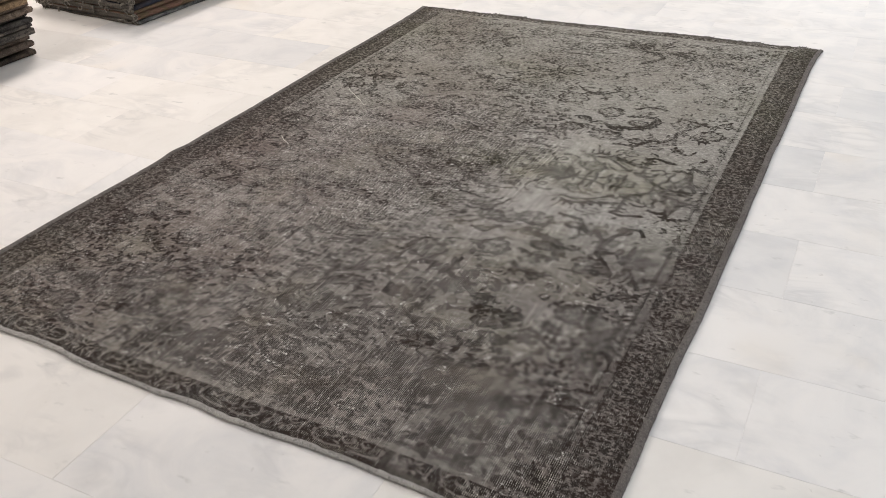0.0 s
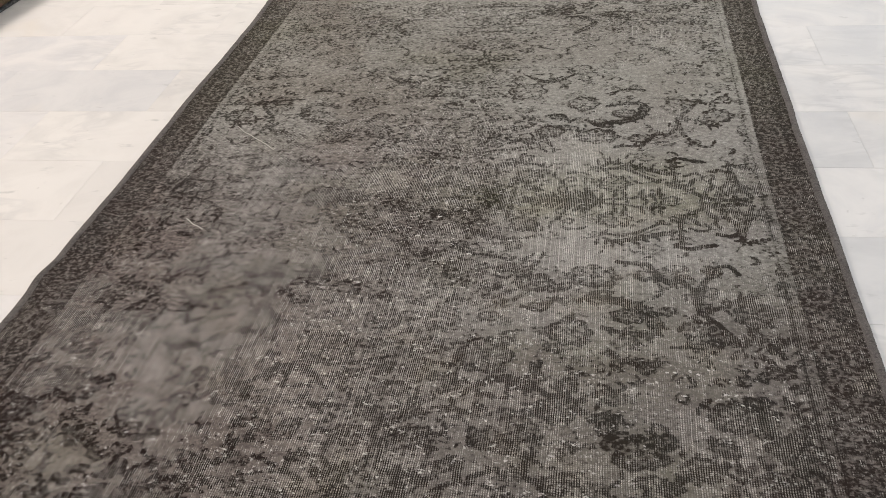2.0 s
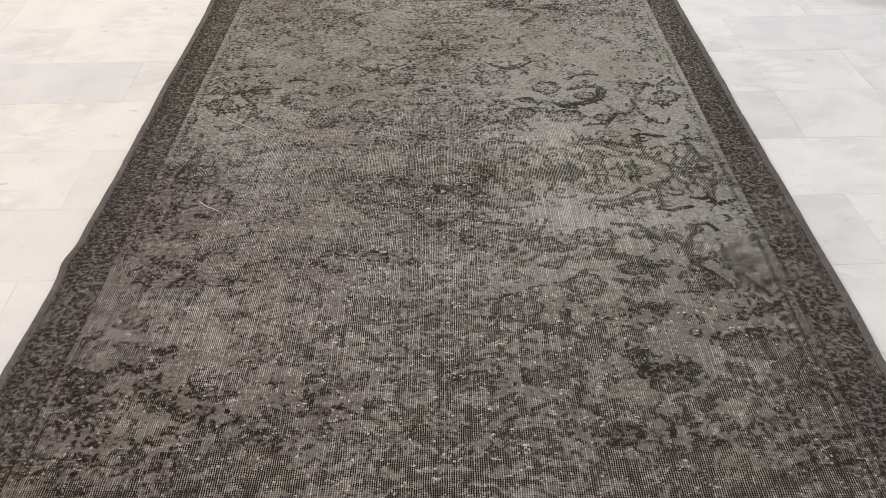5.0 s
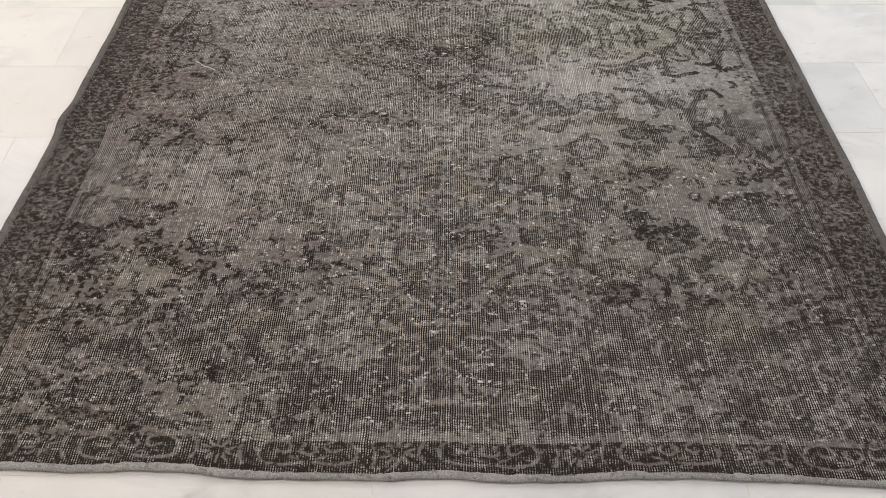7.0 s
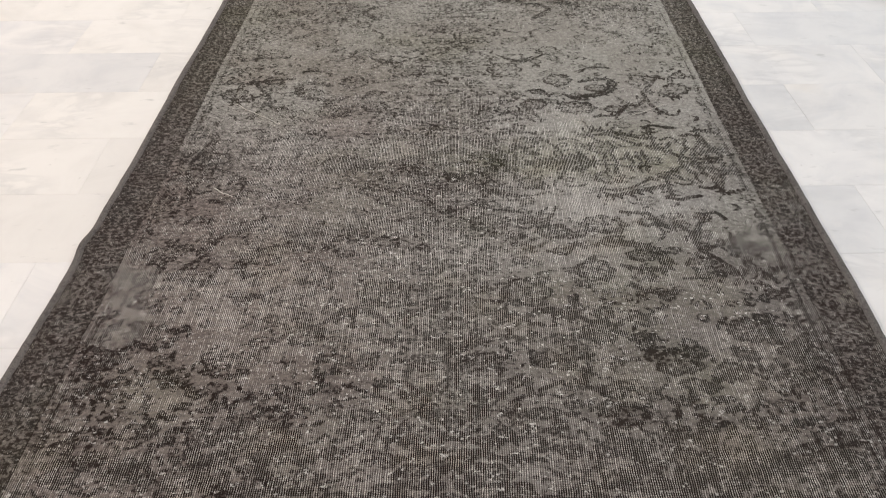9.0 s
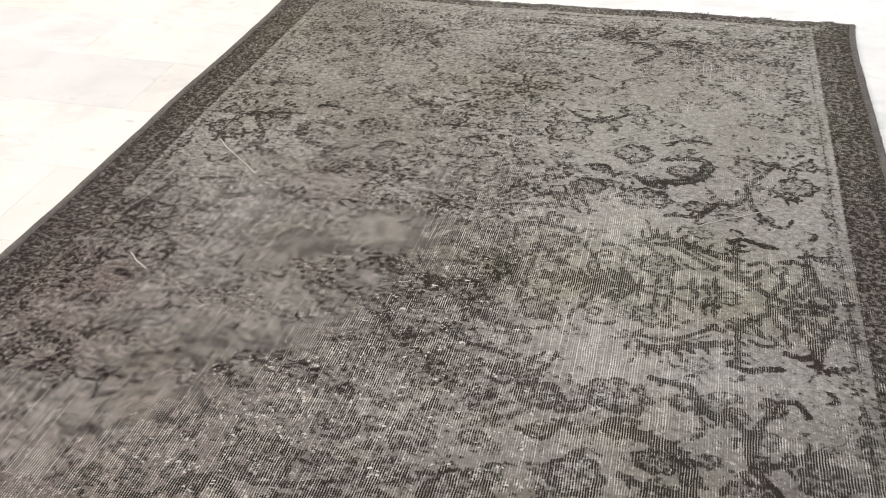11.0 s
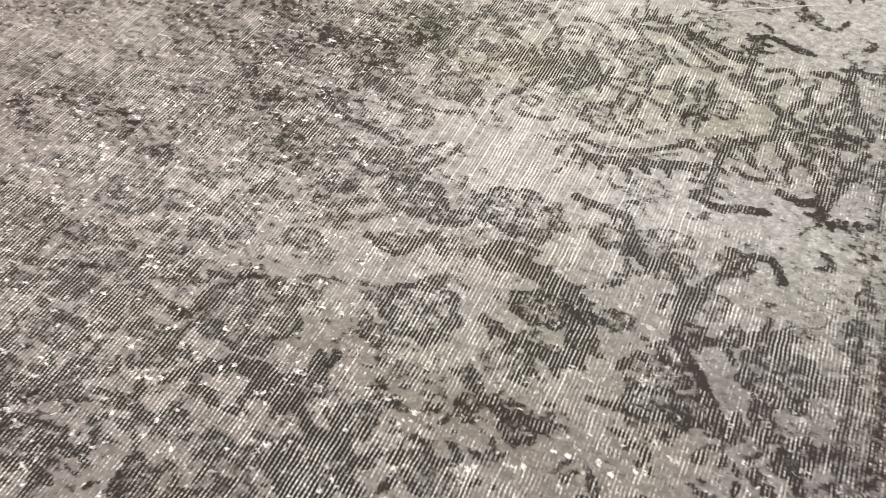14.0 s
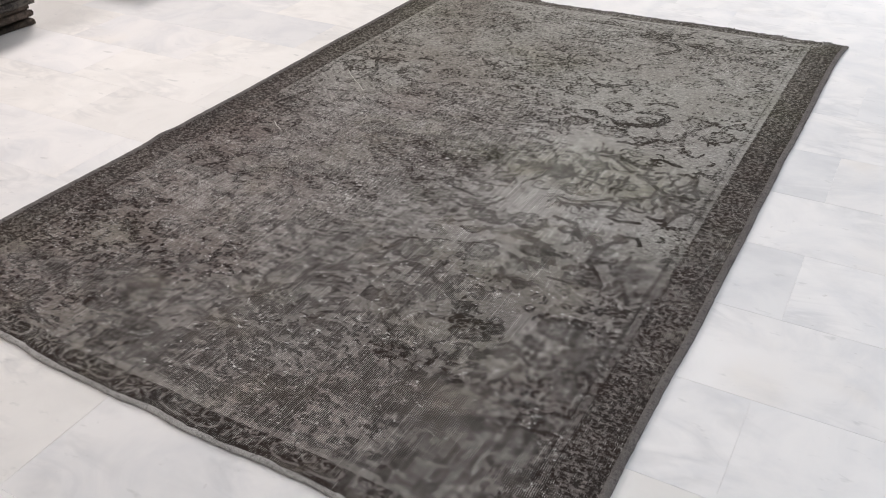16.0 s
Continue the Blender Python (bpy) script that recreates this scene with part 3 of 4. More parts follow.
    c.stem([(0.175, 0.915), (0.195, 0.905), (0.223, 0.891)], 0.010, 0.006)
    c.posy(0.13, 0.850, 0.04, 53, 12)
    c.frond([(0.299, 1.030), (0.332, 1.070), (0.350, 1.112), (0.315, 1.162), (0.257, 1.168)], 0.030, 0.016, 6, 0.020, 1)
    for sa in (-1, 1):
        for sb in (-1, 1):
            c.leaf(0.221 + sa * 0.006, 1.232 + sb * 0.006, math.degrees(math.atan2(sb * 0.8, sa)), 0.066, 0.046, 0.9, True)
    c.rosette(0.221, 1.232, 0.012, 0.010, 5)
    for line, w in (([(0.0, 1.045), (0.074, 1.053), (0.128, 1.047)], 0.013), ([(0.02, 1.075), (0.084, 1.091), (0.168, 1.099)], 0.010), ([(0.019, 1.16), (0.05, 1.194), (0.09, 1.214), (0.16, 1.228)], 0.010),
                    ([(0.392, 1.165), (0.436, 1.155), (0.479, 1.149)], 0.020), ([(0.632, 1.126), (0.594, 1.111), (0.560, 1.095)], 0.022), ([(0.540, 0.900), (0.588, 0.866), (0.622, 0.849)], 0.008),
                    ([(0.685, 1.112), (0.703, 1.141), (0.758, 1.135)], 0.010), ([(0.665, 1.083), (0.704, 1.098), (0.739, 1.092)], 0.012), ([(0.484, 1.297), (0.501, 1.289), (0.514, 1.275)], 0.010),
                    ([(0.530, 1.29), (0.549, 1.297), (0.549, 1.275)], 0.009), ([(0.687, 1.328), (0.703, 1.340), (0.732, 1.323)], 0.009), ([(0.697, 0.691), (0.688, 0.749), (0.709, 0.787)], 0.011),
                    ([(0.698, 0.876), (0.736, 0.911), (0.766, 0.927)], 0.010), ([(0.400, 1.19), (0.450, 1.20), (0.51, 1.19)], 0.014), ([(0.0, 1.27), (0.08, 1.275), (0.15, 1.27)], 0.011)):
        c.frond(line, w, w * 0.8, 4, w * 1.6, 0, 0.9)
    c.posy(0.55, 1.015, 0.05, 54, 16)
    c.posy(0.60, 0.865, 0.04, 55, 10)
    c.rosette(0.47, 0.835, 0.044, 0.038, 7)
    c.rosette(0.070, 1.135, 0.040, 0.030, 6, inner=0.2)
    c.rosette(0.645, 0.740, 0.046, 0.040, 8)
    c.rosette(0.58, 1.215, 0.045, 0.036, 7)
    c.rosette(0.35, 0.985, 0.036, 0.030, 6)
    for a, b, seed in ((0.03, 0.86, 61), (0.02, 0.95, 62), (0.01, 1.09, 63), (0.12, 0.98, 64), (0.43, 1.09, 65), (0.51, 1.12, 66), (0.75, 0.855, 67), (0.57, 0.93, 68), (0.70, 0.98, 69), (0.44, 0.97, 70), (0.68, 1.20, 71), (0.74, 1.25, 72), (0.34, 1.22, 73), (0.12, 1.225, 74)):
        c.posy(a, b, 0.056, seed, 15)
    return c


def border_cartoon():
    """One repeat of the border, 0.30 long and 0.075 deep: a radiating flower and a bracketed cartouche, pale on dark."""
    c = Cartoon(0.30, 0.075)
    c.ink[:] = 1.0
    pale = 0.25
    for base in (0.0, 0.30):
        for k in range(10):
            ang = 36 * k + 18
            c.leaf(base + 0.007 * math.cos(math.radians(ang)), 0.037 + 0.007 * math.sin(math.radians(ang)), ang, 0.027, 0.0090, pale)
        for s in (1, -1):
            c.stem([(base + s * 0.042, 0.010), (base + s * 0.036, 0.037), (base + s * 0.042, 0.064)], 0.0055, 0.0055, pale)
    for s in (1, -1):
        q = lambda x, y: (0.15 + s * x, y)
        c.stem([q(0.010, 0.012), q(0.045, 0.008), q(0.078, 0.020), q(0.080, 0.050), q(0.055, 0.066), q(0.030, 0.056), q(0.034, 0.038), q(0.050, 0.040)], 0.0065, 0.005, pale)
        c.leaf(*q(0.082, 0.030), 70 if s > 0 else 110, 0.020, 0.009, pale)
        c.stem([q(0.0, 0.030), q(0.014, 0.040), q(0.008, 0.056)], 0.0055, 0.0055, pale)
        c.leaf(*q(0.012, 0.020), 20 if s > 0 else 160, 0.024, 0.008, pale)
        c.leaf(*q(0.060, 0.046), 200 if s > 0 else -20, 0.016, 0.007, pale)
    return c


def sample(img, a, b):
    i, j = np.clip(a / CELL, 0, img.shape[0] - 1.001), np.clip(b / CELL, 0, img.shape[1] - 1.001)
    i0, j0 = i.astype(int), j.astype(int)
    fi, fj = i - i0, j - j0
    return (img[i0, j0] * (1 - fi) + img[i0 + 1, j0] * fi) * (1 - fj) + (img[i0, j0 + 1] * (1 - fi) + img[i0 + 1, j0 + 1] * fi) * fj


def edge_sway(y, seed):
    """How far a side edge wanders from a straight line."""
    y = np.asarray(y, float)
    return (vnoise(y * 2.1 + 40.0, y * 0 + 0.5, seed, 3) - 0.5) * 0.018


def rug_place(u, v):
    """From -1..1 across and along to the floor plan."""
    x0 = u * HALF_W - 0.04
    y = YC + np.where(v > 0, v * far_half(x0), v * near_half(x0))
    y = y + (vnoise(x0 * 6 + 9, x0 * 0 + 2.2, 77, 3) - 0.5) * 0.020 * np.abs(v) ** 8
    x = middle(y) + u * half_width(y) + np.abs(u) ** 6 * np.where(u < 0, edge_sway(y, 61), edge_sway(y, 62))
    # a kink in one long edge, and the far corners pulled outward
    x = x - 0.010 * np.exp(-((y + 1.80) / 0.05) ** 2) * np.clip(-u, 0, 1) ** 10
    x = x + 0.014 * np.sign(u) * np.abs(u) ** 12 * np.clip(v, 0, 1) ** 14
    return x, y


def rug_height(x, y, u, v):
    lift = 0.0075 + 0.0016 * (vnoise(x * 5, y * 5, 91, 3) - 0.5)
    curl = 0.0030 * vnoise(x * 9 + 3, y * 9, 92, 2) * np.maximum(np.abs(u) ** 18, np.abs(v) ** 26)
    return lift + curl


def blob(x, y, cx, cy, rx, ry):
    return np.exp(-((x - cx) / rx) ** 2 - ((y - cy) / ry) ** 2)


def rug_mesh():
    nu, nv = 840, 1284
    u1, v1 = np.linspace(-1, 1, nu), np.linspace(-1, 1, nv)
    u, v = np.meshgrid(u1, v1, indexing="ij")
    x, y = rug_place(u, v)
    wx, wy = u * HALF_W, v * HALF_L
    # the drawing steps from knot to knot, and every row was beaten down a little differently
    px = wx + (vnoise(wx * 9, wy * 9, 31, 2) - 0.5) * 0.012 + (vnoise(wx * 60, wy * 60, 33, 2) - 0.5) * 0.006
    py = wy + (vnoise(wx * 9 + 50, wy * 9, 32, 2) - 0.5) * 0.014 + (vnoise(wx * 60 + 50, wy * 60, 34, 2) - 0.5) * 0.005
    px = 0.35 * px + 0.65 * np.round(px / WARP_PITCH) * WARP_PITCH
    py = 0.35 * py + 0.65 * np.round(py / WEFT_PITCH) * WEFT_PITCH
    py_field = np.where(v < 0, py * near_half(wx) / 1.372, py)
    a, b = np.abs(wx), np.abs(wy)
    field = sample(field_cartoon().ink, np.abs(px), np.abs(py_field))
    # border: sides and ends, with guard lines
    from_side, from_end = HALF_W - a, HALF_L - b
    rep = border_cartoon().ink
    side = sample(rep, np.mod(py + 0.15, 0.30), np.clip(from_side - 0.045, 0, 0.075))
    end = sample(rep, np.mod(px + 0.07, 0.30), np.clip((from_end - 0.010) * np.where(v > 0, 1.5, 1.2), 0, 0.075))
    ink = field.copy()
    on_side = (from_side < 0.118) & (from_side - 0.01 < from_end + 0.04)
    end_deep = np.where(v > 0, 0.045, 0.064)
    on_end = (from_end < end_deep) & ~on_side
    guard = (from_side > 0.118) & (from_side < 0.150) & (from_end > 0.07)
    ink = np.where(guard, 0.15 + 0.6 * ink, ink)
    end = np.where(v > 0, 0.35 + 0.65 * end, end)
    ink[on_end], ink[on_side] = end[on_end], 0.46 + 0.54 * side[on_side]
    dark = np.maximum(step(0.046, 0.040, from_side), np.exp(-((from_side - 0.116) / 0.0045) ** 2) * (from_end > 0.05))
    dark = np.maximum(dark, 0.6 * np.exp(-((from_side - 0.142) / 0.0025) ** 2) * (from_end > 0.07))
    dark = np.maximum(dark, 0.9 * np.exp(-((from_end - end_deep - 0.026) / 0.006) ** 2) * (from_side > 0.13) * step(0.35, 0.6, vnoise(wx * 13, wy * 3, 36, 2)))
    line = np.maximum(np.exp(-((from_side - 0.126) / 0.0055) ** 2) * (from_end > 0.07), np.exp(-((from_end - end_deep - 0.006) / 0.0045) ** 2) * (from_side > 0.12))
    ink = np.clip(np.maximum(ink, dark) * (1 - 0.6 * line), 0, 1)
    in_border = on_side | on_end
    near, right = step(-0.10, -0.60, v), step(-0.05, 0.30, u)
    soft = vnoise(wx * 3.1, wy * 3.1, 41, 4)
    streak = vnoise(wx * 2.0, wy * 9.0, 43, 3)
    # wear: the middle and the near half are walked down to the warp
    wear = 0.30 + 0.18 * step(0.95, 0.5, np.abs(u)) + 0.22 * near - 0.05 * right * near - 0.26 * step(0.05, 0.5, v) - 0.14 * step(0.05, -0.35, u) * step(-0.85, -0.55, v) + 0.14 * step(-0.70, -0.85, v) + 0.5 * (soft - 0.5) + 0.6 * (streak - 0.5) + 0.5 * (vnoise(wx * 9, wy * 13, 44, 3) - 0.5)
    wear = wear + 0.14 * step(-0.65, -0.45, v) * step(0.35, 0.2, v) + 0.25 * blob(wx, wy, 0.33, -0.22, 0.20, 0.12) + 0.15 * blob(wx, wy, 0.33, 0.2, 0.15, 0.10)
    smooth = np.maximum.reduce([blob(wx, wy, 0.68, -0.20, 0.16, 0.06), blob(wx, wy, 0.62, 0.27, 0.2, 0.07), 0.8 * blob(wx, wy, 0.26, -0.60, 0.06, 0.05), 0.25 * blob(wx, wy, 0.72, -0.62, 0.12, 0.10), 0.4 * blob(wx, wy, 0.42, -0.86, 0.12, 0.08)])
    wear = np.clip(wear - 0.45 * smooth, 0.0, 0.95)
    wear = np.where(on_side, 0.16 + 0.5 * (soft - 0.4), np.where(on_end, 0.44, wear))
    wear = np.clip(wear + np.where(in_border, 0.12, 0.10 + 0.08 * right) * (ink - 0.3), 0.0, 0.95)
    # fading: one half of the drawing has kept its dye better
    fade = 0.72 + 0.06 * right * step(0.75, 0.45, np.abs(v)) + 0.34 * near - 0.10 * step(0.3, 0.7, v) * (1 - right) + 0.5 * (vnoise(wx * 5, wy * 5, 47, 2) - 0.5)
    tree = blob(wx, wy, 0.50, 0.0, 0.28, 0.22)
    fade = fade + 0.32 * tree + 0.12 * blob(wx, wy, 0.58, -0.42, 0.22, 0.16)
    fade = np.where(in_border, np.where(on_end & (v < 0), 0.95, 0.68), np.clip(fade, 0.3, 1.0))
    crisp = np.where(in_border, np.where(on_end, 0.8, 0.5), np.clip(0.72 * right * step(0.85, 0.5, np.abs(v)) + 0.80 * near + 0.45 * step(0.1, 0.4, v) + 0.15 * tree, 0, 1))
    dense = np.maximum.reduce([0.95 * step(0.58, 0.78, a) * np.where(v > 0.1, 0.8, 1.0), 0.75 * step(0.80, 1.15, b), 0.9 * (1 - step(0.05, 0.22, a)), 0.7 * step(0.26, 0.34, b) * step(0.52, 0.42, b) * step(0.60, 0.45, a)])
    dense = np.clip(dense + 1.1 * (vnoise(wx * 5, wy * 5, 57, 3) - 0.5), 0, 1) * (1 - 0.9 * smooth)
    clump = (0.26 * (vnoise(wx * 14, wy * 17, 81, 2) - 0.5) + 0.22 * (vnoise(wx * 38, wy * 46, 82, 2) - 0.5)) * (1 - 0.6 * crisp) * (1 - 0.8 * smooth)
    pile = np.clip(0.92 * ink * fade + np.where(in_border, 0.06, 0.09 + 0.18 * dense + 0.06 * step(0.1, -0.3, u) - 0.05 * step(0.2, 0.5, v) + 0.10 * blob(wx, wy, -0.08, -0.10, 0.35, 0.35) + 0.14 * right * near + clump), 0, 1)
    # pale ground patches, plus a lighter far half: grazing sheen put into the colour
    pale = blob(wx, wy, 0.36, 0.21, 0.17, 0.10) + 0.9 * blob(wx, wy, 0.33, -0.20, 0.18, 0.10) + 0.35 * blob(wx, wy, 0.45, 0.68, 0.35, 0.35) + 0.20 * blob(wx, wy, -0.35, -0.22, 0.22, 0.12)
    pale = pale + 0.40 * blob(wx, wy, 0.68, -0.22, 0.18, 0.10) + 0.45 * step(-0.50, -0.25, v) * step(0.55, 0.2, v) * step(-0.45, 0.05, u) * step(0.95, 0.75, u)
    pale = np.clip(pale * (0.6 + 0.8 * vnoise(wx * 8, wy * 8, 52, 3)) + 0.20 * step(-0.45, 0.1, v) * step(0.9, 0.55, np.abs(u)) + 0.62 * step(-0.05, 0.30, v) * step(1.0, 0.9, np.abs(u)) + 0.2 * step(0.55, 0.8, vnoise(wx * 4 + 7, wy * 4, 53, 3)), 0, 1)
    pale = np.clip(pale + 0.28 * blob(wx, wy, -0.05, -0.62, 0.25, 0.35) + 0.2 * blob(wx, wy, -0.05, -1.15, 0.3, 0.2) - 0.35 * blob(wx, wy, 0.7, -0.75, 0.28, 0.6) - 0.35 * blob(wx, wy, 0.0, -0.22, 0.30, 0.2) + 0.25 * blob(wx, wy, -0.45, -1.10, 0.30, 0.2) + 0.34 * step(0.15, 0.4, v) * step(-0.3, 0.1, u), 0, 1)
    pale[in_border] *= 0.1
    warm = 0.40 * near + 0.30 * blob(wx, wy, -0.08, -0.12, 0.30, 0.30) + 0.08 * step(0.1, 0.6, v) + 0.50 * step(0.1, -0.4, u) * step(0.35, -0.2, v) + step(0.42, 0.72, vnoise(wx * 3.3, wy * 3.3 + 20, 54, 3)) * (0.3 + 0.4 * step(0.3, -0.5, u))
    warm = np.clip(np.where(in_border, 0.45, warm - 0.4 * blob(wx, wy, 0.60, -0.62, 0.25, 0.25)), 0, 0.9)
    z = rug_height(x, y, u, v) + 0.0012 * pile * (1 - 0.5 * wear)
    n = nu * nv
    me = bpy.data.meshes.new("woven_field")
    me.vertices.add(n)
    me.vertices.foreach_set("co", np.stack([x, y, z], -1).reshape(-1))
    i, j = np.meshgrid(np.arange(nu - 1), np.arange(nv - 1), indexing="ij")
    first = (i * nv + j).reshape(-1)
    quads = np.stack([first, first + nv, first + nv + 1, first + 1], -1)
    me.loops.add(quads.size)
    me.loops.foreach_set("vertex_index", quads.reshape(-1).astype(np.int32))
    me.polygons.add(len(quads))
    me.polygons.foreach_set("loop_start", np.arange(0, quads.size, 4, dtype=np.int32))
    me.update(calc_edges=True)
    me.polygons.foreach_set("use_smooth", np.ones(len(quads), dtype=bool))
    fig = me.attributes.new("figure", "FLOAT_COLOR", "POINT")
    fig.data.foreach_set("color", np.stack([pile, wear, pale, warm], -1).reshape(-1))
    moss = 1.3 * blob(wx, wy, 0.46, 0.05, 0.24, 0.15) + 0.8 * blob(wx, wy, 0.10, 0.03, 0.20, 0.09) + 1.2 * blob(wx, wy, 0.32, 0.0, 0.14, 0.07) 
    for mx, my, mr in ((0.20, -0.57, 0.05), (0.36, -0.58, 0.06), (0.44, -0.36, 0.05), (-0.62, -0.95, 0.09), (0.52, -0.90, 0.09), (0.0, -0.95, 0.06), (0.48, -0.50, 0.06)):
        moss = moss + 0.45 * blob(wx, wy, mx, my, mr, mr)
    moss = np.clip(0.42 * step(0.0, 0.5, v) + moss * (0.35 + 1.1 * vnoise(wx * 6, wy * 6, 58, 3)) + 0.25 * step(0.58, 0.75, vnoise(wx * 3.7 + 3, wy * 3.7, 59, 3)), 0, 1)
    lint = np.clip(0.32 + 0.85 * blob(wx, wy, 0.0, -0.45, 0.30, 0.75) + 0.3 * near + 0.6 * blob(wx, wy, 0.62, -0.65, 0.15, 0.1), 0, 1) * np.where(in_border, 0.4, 1.0)
    ln = me.attributes.new("lint", "FLOAT", "POINT")
    ln.data.foreach_set("value", lint.reshape(-1))
    # how strongly the gap colour is darkened, most at the near end
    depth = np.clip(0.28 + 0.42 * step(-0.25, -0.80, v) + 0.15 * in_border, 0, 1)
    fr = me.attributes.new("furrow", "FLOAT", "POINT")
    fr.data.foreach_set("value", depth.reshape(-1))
    bind = np.clip(0.55 - 0.40 * step(-0.35, -0.75, v) - 0.3 * in_border, 0.15, 1)
    bd = me.attributes.new("bind", "FLOAT", "POINT")
    bd.data.foreach_set("value", bind.reshape(-1))
    cr = me.attributes.new("crisp", "FLOAT", "POINT")
    cr.data.foreach_set("value", crisp.reshape(-1))
    ms = me.attributes.new("moss", "FLOAT", "POINT")
    ms.data.foreach_set("value", moss.reshape(-1))
    wv = me.attributes.new("weave", "FLOAT_VECTOR", "POINT")
    wv.data.foreach_set("vector", np.stack([wx, wy, 0 * wx], -1).reshape(-1))
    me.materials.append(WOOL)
    return me


def edge_roll(name, centre, width, height, mat, parent, label, seed, along_x, fuzz=0.22):
    """A flattened roll of yarn along an edge; centre is a list of floor points."""
    verts, faces, ring = [], [], 10
    pts = np.array(centre)
    for k, (x, y) in enumerate(pts):
        for r in range(ring):
            th = 2 * math.pi * r / ring
            rough = 1 + fuzz * (noise.noise((x * 38 + seed, y * 38, r * 0.9)) + 0.6 * noise.noise((x * 130, y * 130 + seed, r * 1.7)))
            across, up = math.cos(th) * width / 2 * rough, (math.sin(th) * rough + 1.0) * height / 2 + 0.0006
            verts.append((x, y + across, up) if along_x else (x + across, y, up))
        if k:
            for r in range(ring):
                p, q = (k - 1) * ring, k * ring
                faces.append((p + r, p + (r + 1) % ring, q + (r + 1) % ring, q + r))
    faces.append(tuple(range(ring)))
    faces.append(tuple(reversed(range(len(verts) - ring, len(verts)))))
    ob = new(name, mesh_from(name, verts, faces, mat))
    ob.parent = parent
    return tagged(ob, label)


def build_rug():
    rug = empty("area_rug")
    tagged(rug, "worn grey-brown overdyed wool rug with faded floral drawing on marble", "rug")
    body = new("woven_field", rug_mesh())
    body.parent = rug
    tagged(body, "threadbare grey knotted pile with dark floral drawing")
    s = np.linspace(-1, 1, 700)
    for u, seed in ((-1.0, 3), (1.0, 8)):
        x, y = rug_place(np.full(700, u), s)
        edge_roll("side_binding", list(zip(x - 0.008 * u, y)), 0.021, 0.0125, SIDE_YARN, rug, "dark grey overcast yarn edge", seed, False, 0.09)
    s = np.linspace(-1, 1, 560)
    x, y = rug_place(s, np.full(560, -1.0))
    edge_roll("end_binding", list(zip(x, y - 0.001)), 0.017, 0.0098, END_YARN, rug, "pale grey fuzzy end band", 15, True)
    x, y = rug_place(s, np.full(560, 1.0))
    edge_roll("end_binding", list(zip(x, y)), 0.016, 0.0105, SIDE_YARN, rug, "dark worn end edge", 21, True, 0.5)
    for tx in (-0.56, -0.41, 0.45, 0.65, 0.84):
        rnd = random.Random(int(tx * 100))
        far = YC + far_half(tx) - 0.004
        bm = bmesh.new()
        for k in range(44):
            x0 = tx + rnd.gauss(0, 0.011)
            path = [Vector((x0, far, 0.008))]
            for q in range(3):
                path.append(path[-1] + Vector((rnd.uniform(-0.006, 0.006), rnd.uniform(0.001, 0.0042), rnd.uniform(-0.002, 0.003))))
            old = None
            for p in path:
                p.z = max(p.z, 0.003)
                now = [bm.verts.new(p + Vector((0.0022 * math.cos(a), 0.0, 0.0022 * math.sin(a)))) for a in (0.5, 2.6, 4.7)]
                if old:
                    for q in range(3):
                        bm.faces.new((old[q], old[(q + 1) % 3], now[(q + 1) % 3], now[q]))
                old = now
        part("tuft", bm, SIDE_YARN, rug, "frayed yarn tuft", True)
    return rug


build_rug()


def loose_thread(pts, size=0.0011):
    cu = bpy.data.curves.new("loose_thread", "CURVE")
    cu.dimensions, cu.bevel_depth, cu.bevel_resolution = "3D", size, 1
    sp = cu.splines.new("POLY")
    line = spline(pts, 8)
    sp.points.add(len(line) - 1)
    for k, (p, (x, y)) in enumerate(zip(sp.points, line)):
        p.co = (x, y, 0.0102 + 0.0012 * math.sin(k * 0.7), 1)
    cu.materials.append(PALE_YARN)
    return tagged(new("loose_thread", cu), "pale loose cotton thread lying on the rug", "thread", "loose threads on the rug")


PALE_YARN = plain("pale_yarn", (0.55, 0.53, 0.49), 0.9, 90.0, 0.1)
loose_thread([(-0.728, -1.056), (-0.690, -1.095), (-0.640, -1.135), (-0.577, -1.190)])
loose_thread([(-0.702, -1.546), (-0.672, -1.572), (-0.644, -1.588)], 0.0013)
loose_thread([(0.460, -1.192), (0.495, -1.166), (0.545, -1.136), (0.622, -1.092)], 0.0008)


# ---- folded rugs in piles ----
RUG_BACK = wool_binding("rug_back", (0.120, 0.108, 0.094))


def folded_profile(width, sheet, layers, rnd):
    """The outline of one rug folded over itself: a thick zigzag with round folds."""
    mid, z = [], sheet / 2
    gap = sheet * 1.08
    for k in range(layers):
        right = width / 2 - rnd.uniform(0.0, 0.018)
        left = -width / 2 + rnd.uniform(0.0, 0.018)
        xs = np.linspace(left, right, 16)
        xs = xs if k % 2 == 0 else xs[::-1]
        for x in xs:
            mid.append((x, z + 0.0035 * math.sin(x * 9 + k * 2.1 + rnd.random() * 0.4)))
        if k < layers - 1:
            end = xs[-1]
            sign = 1 if k % 2 == 0 else -1
            for ang in (-60, -25, 25, 60):
                mid.append((end + sign * (gap / 2) * math.cos(math.radians(ang)), z + gap / 2 + gap / 2 * math.sin(math.radians(ang))))
            z += gap
    mid = np.array(mid)
    d = np.gradient(mid, axis=0)
    nrm = np.stack([-d[:, 1], d[:, 0]], -1)
    nrm = nrm / np.linalg.norm(nrm, axis=1)[:, None] * sheet * 0.48
    return mid, nrm, z + sheet / 2


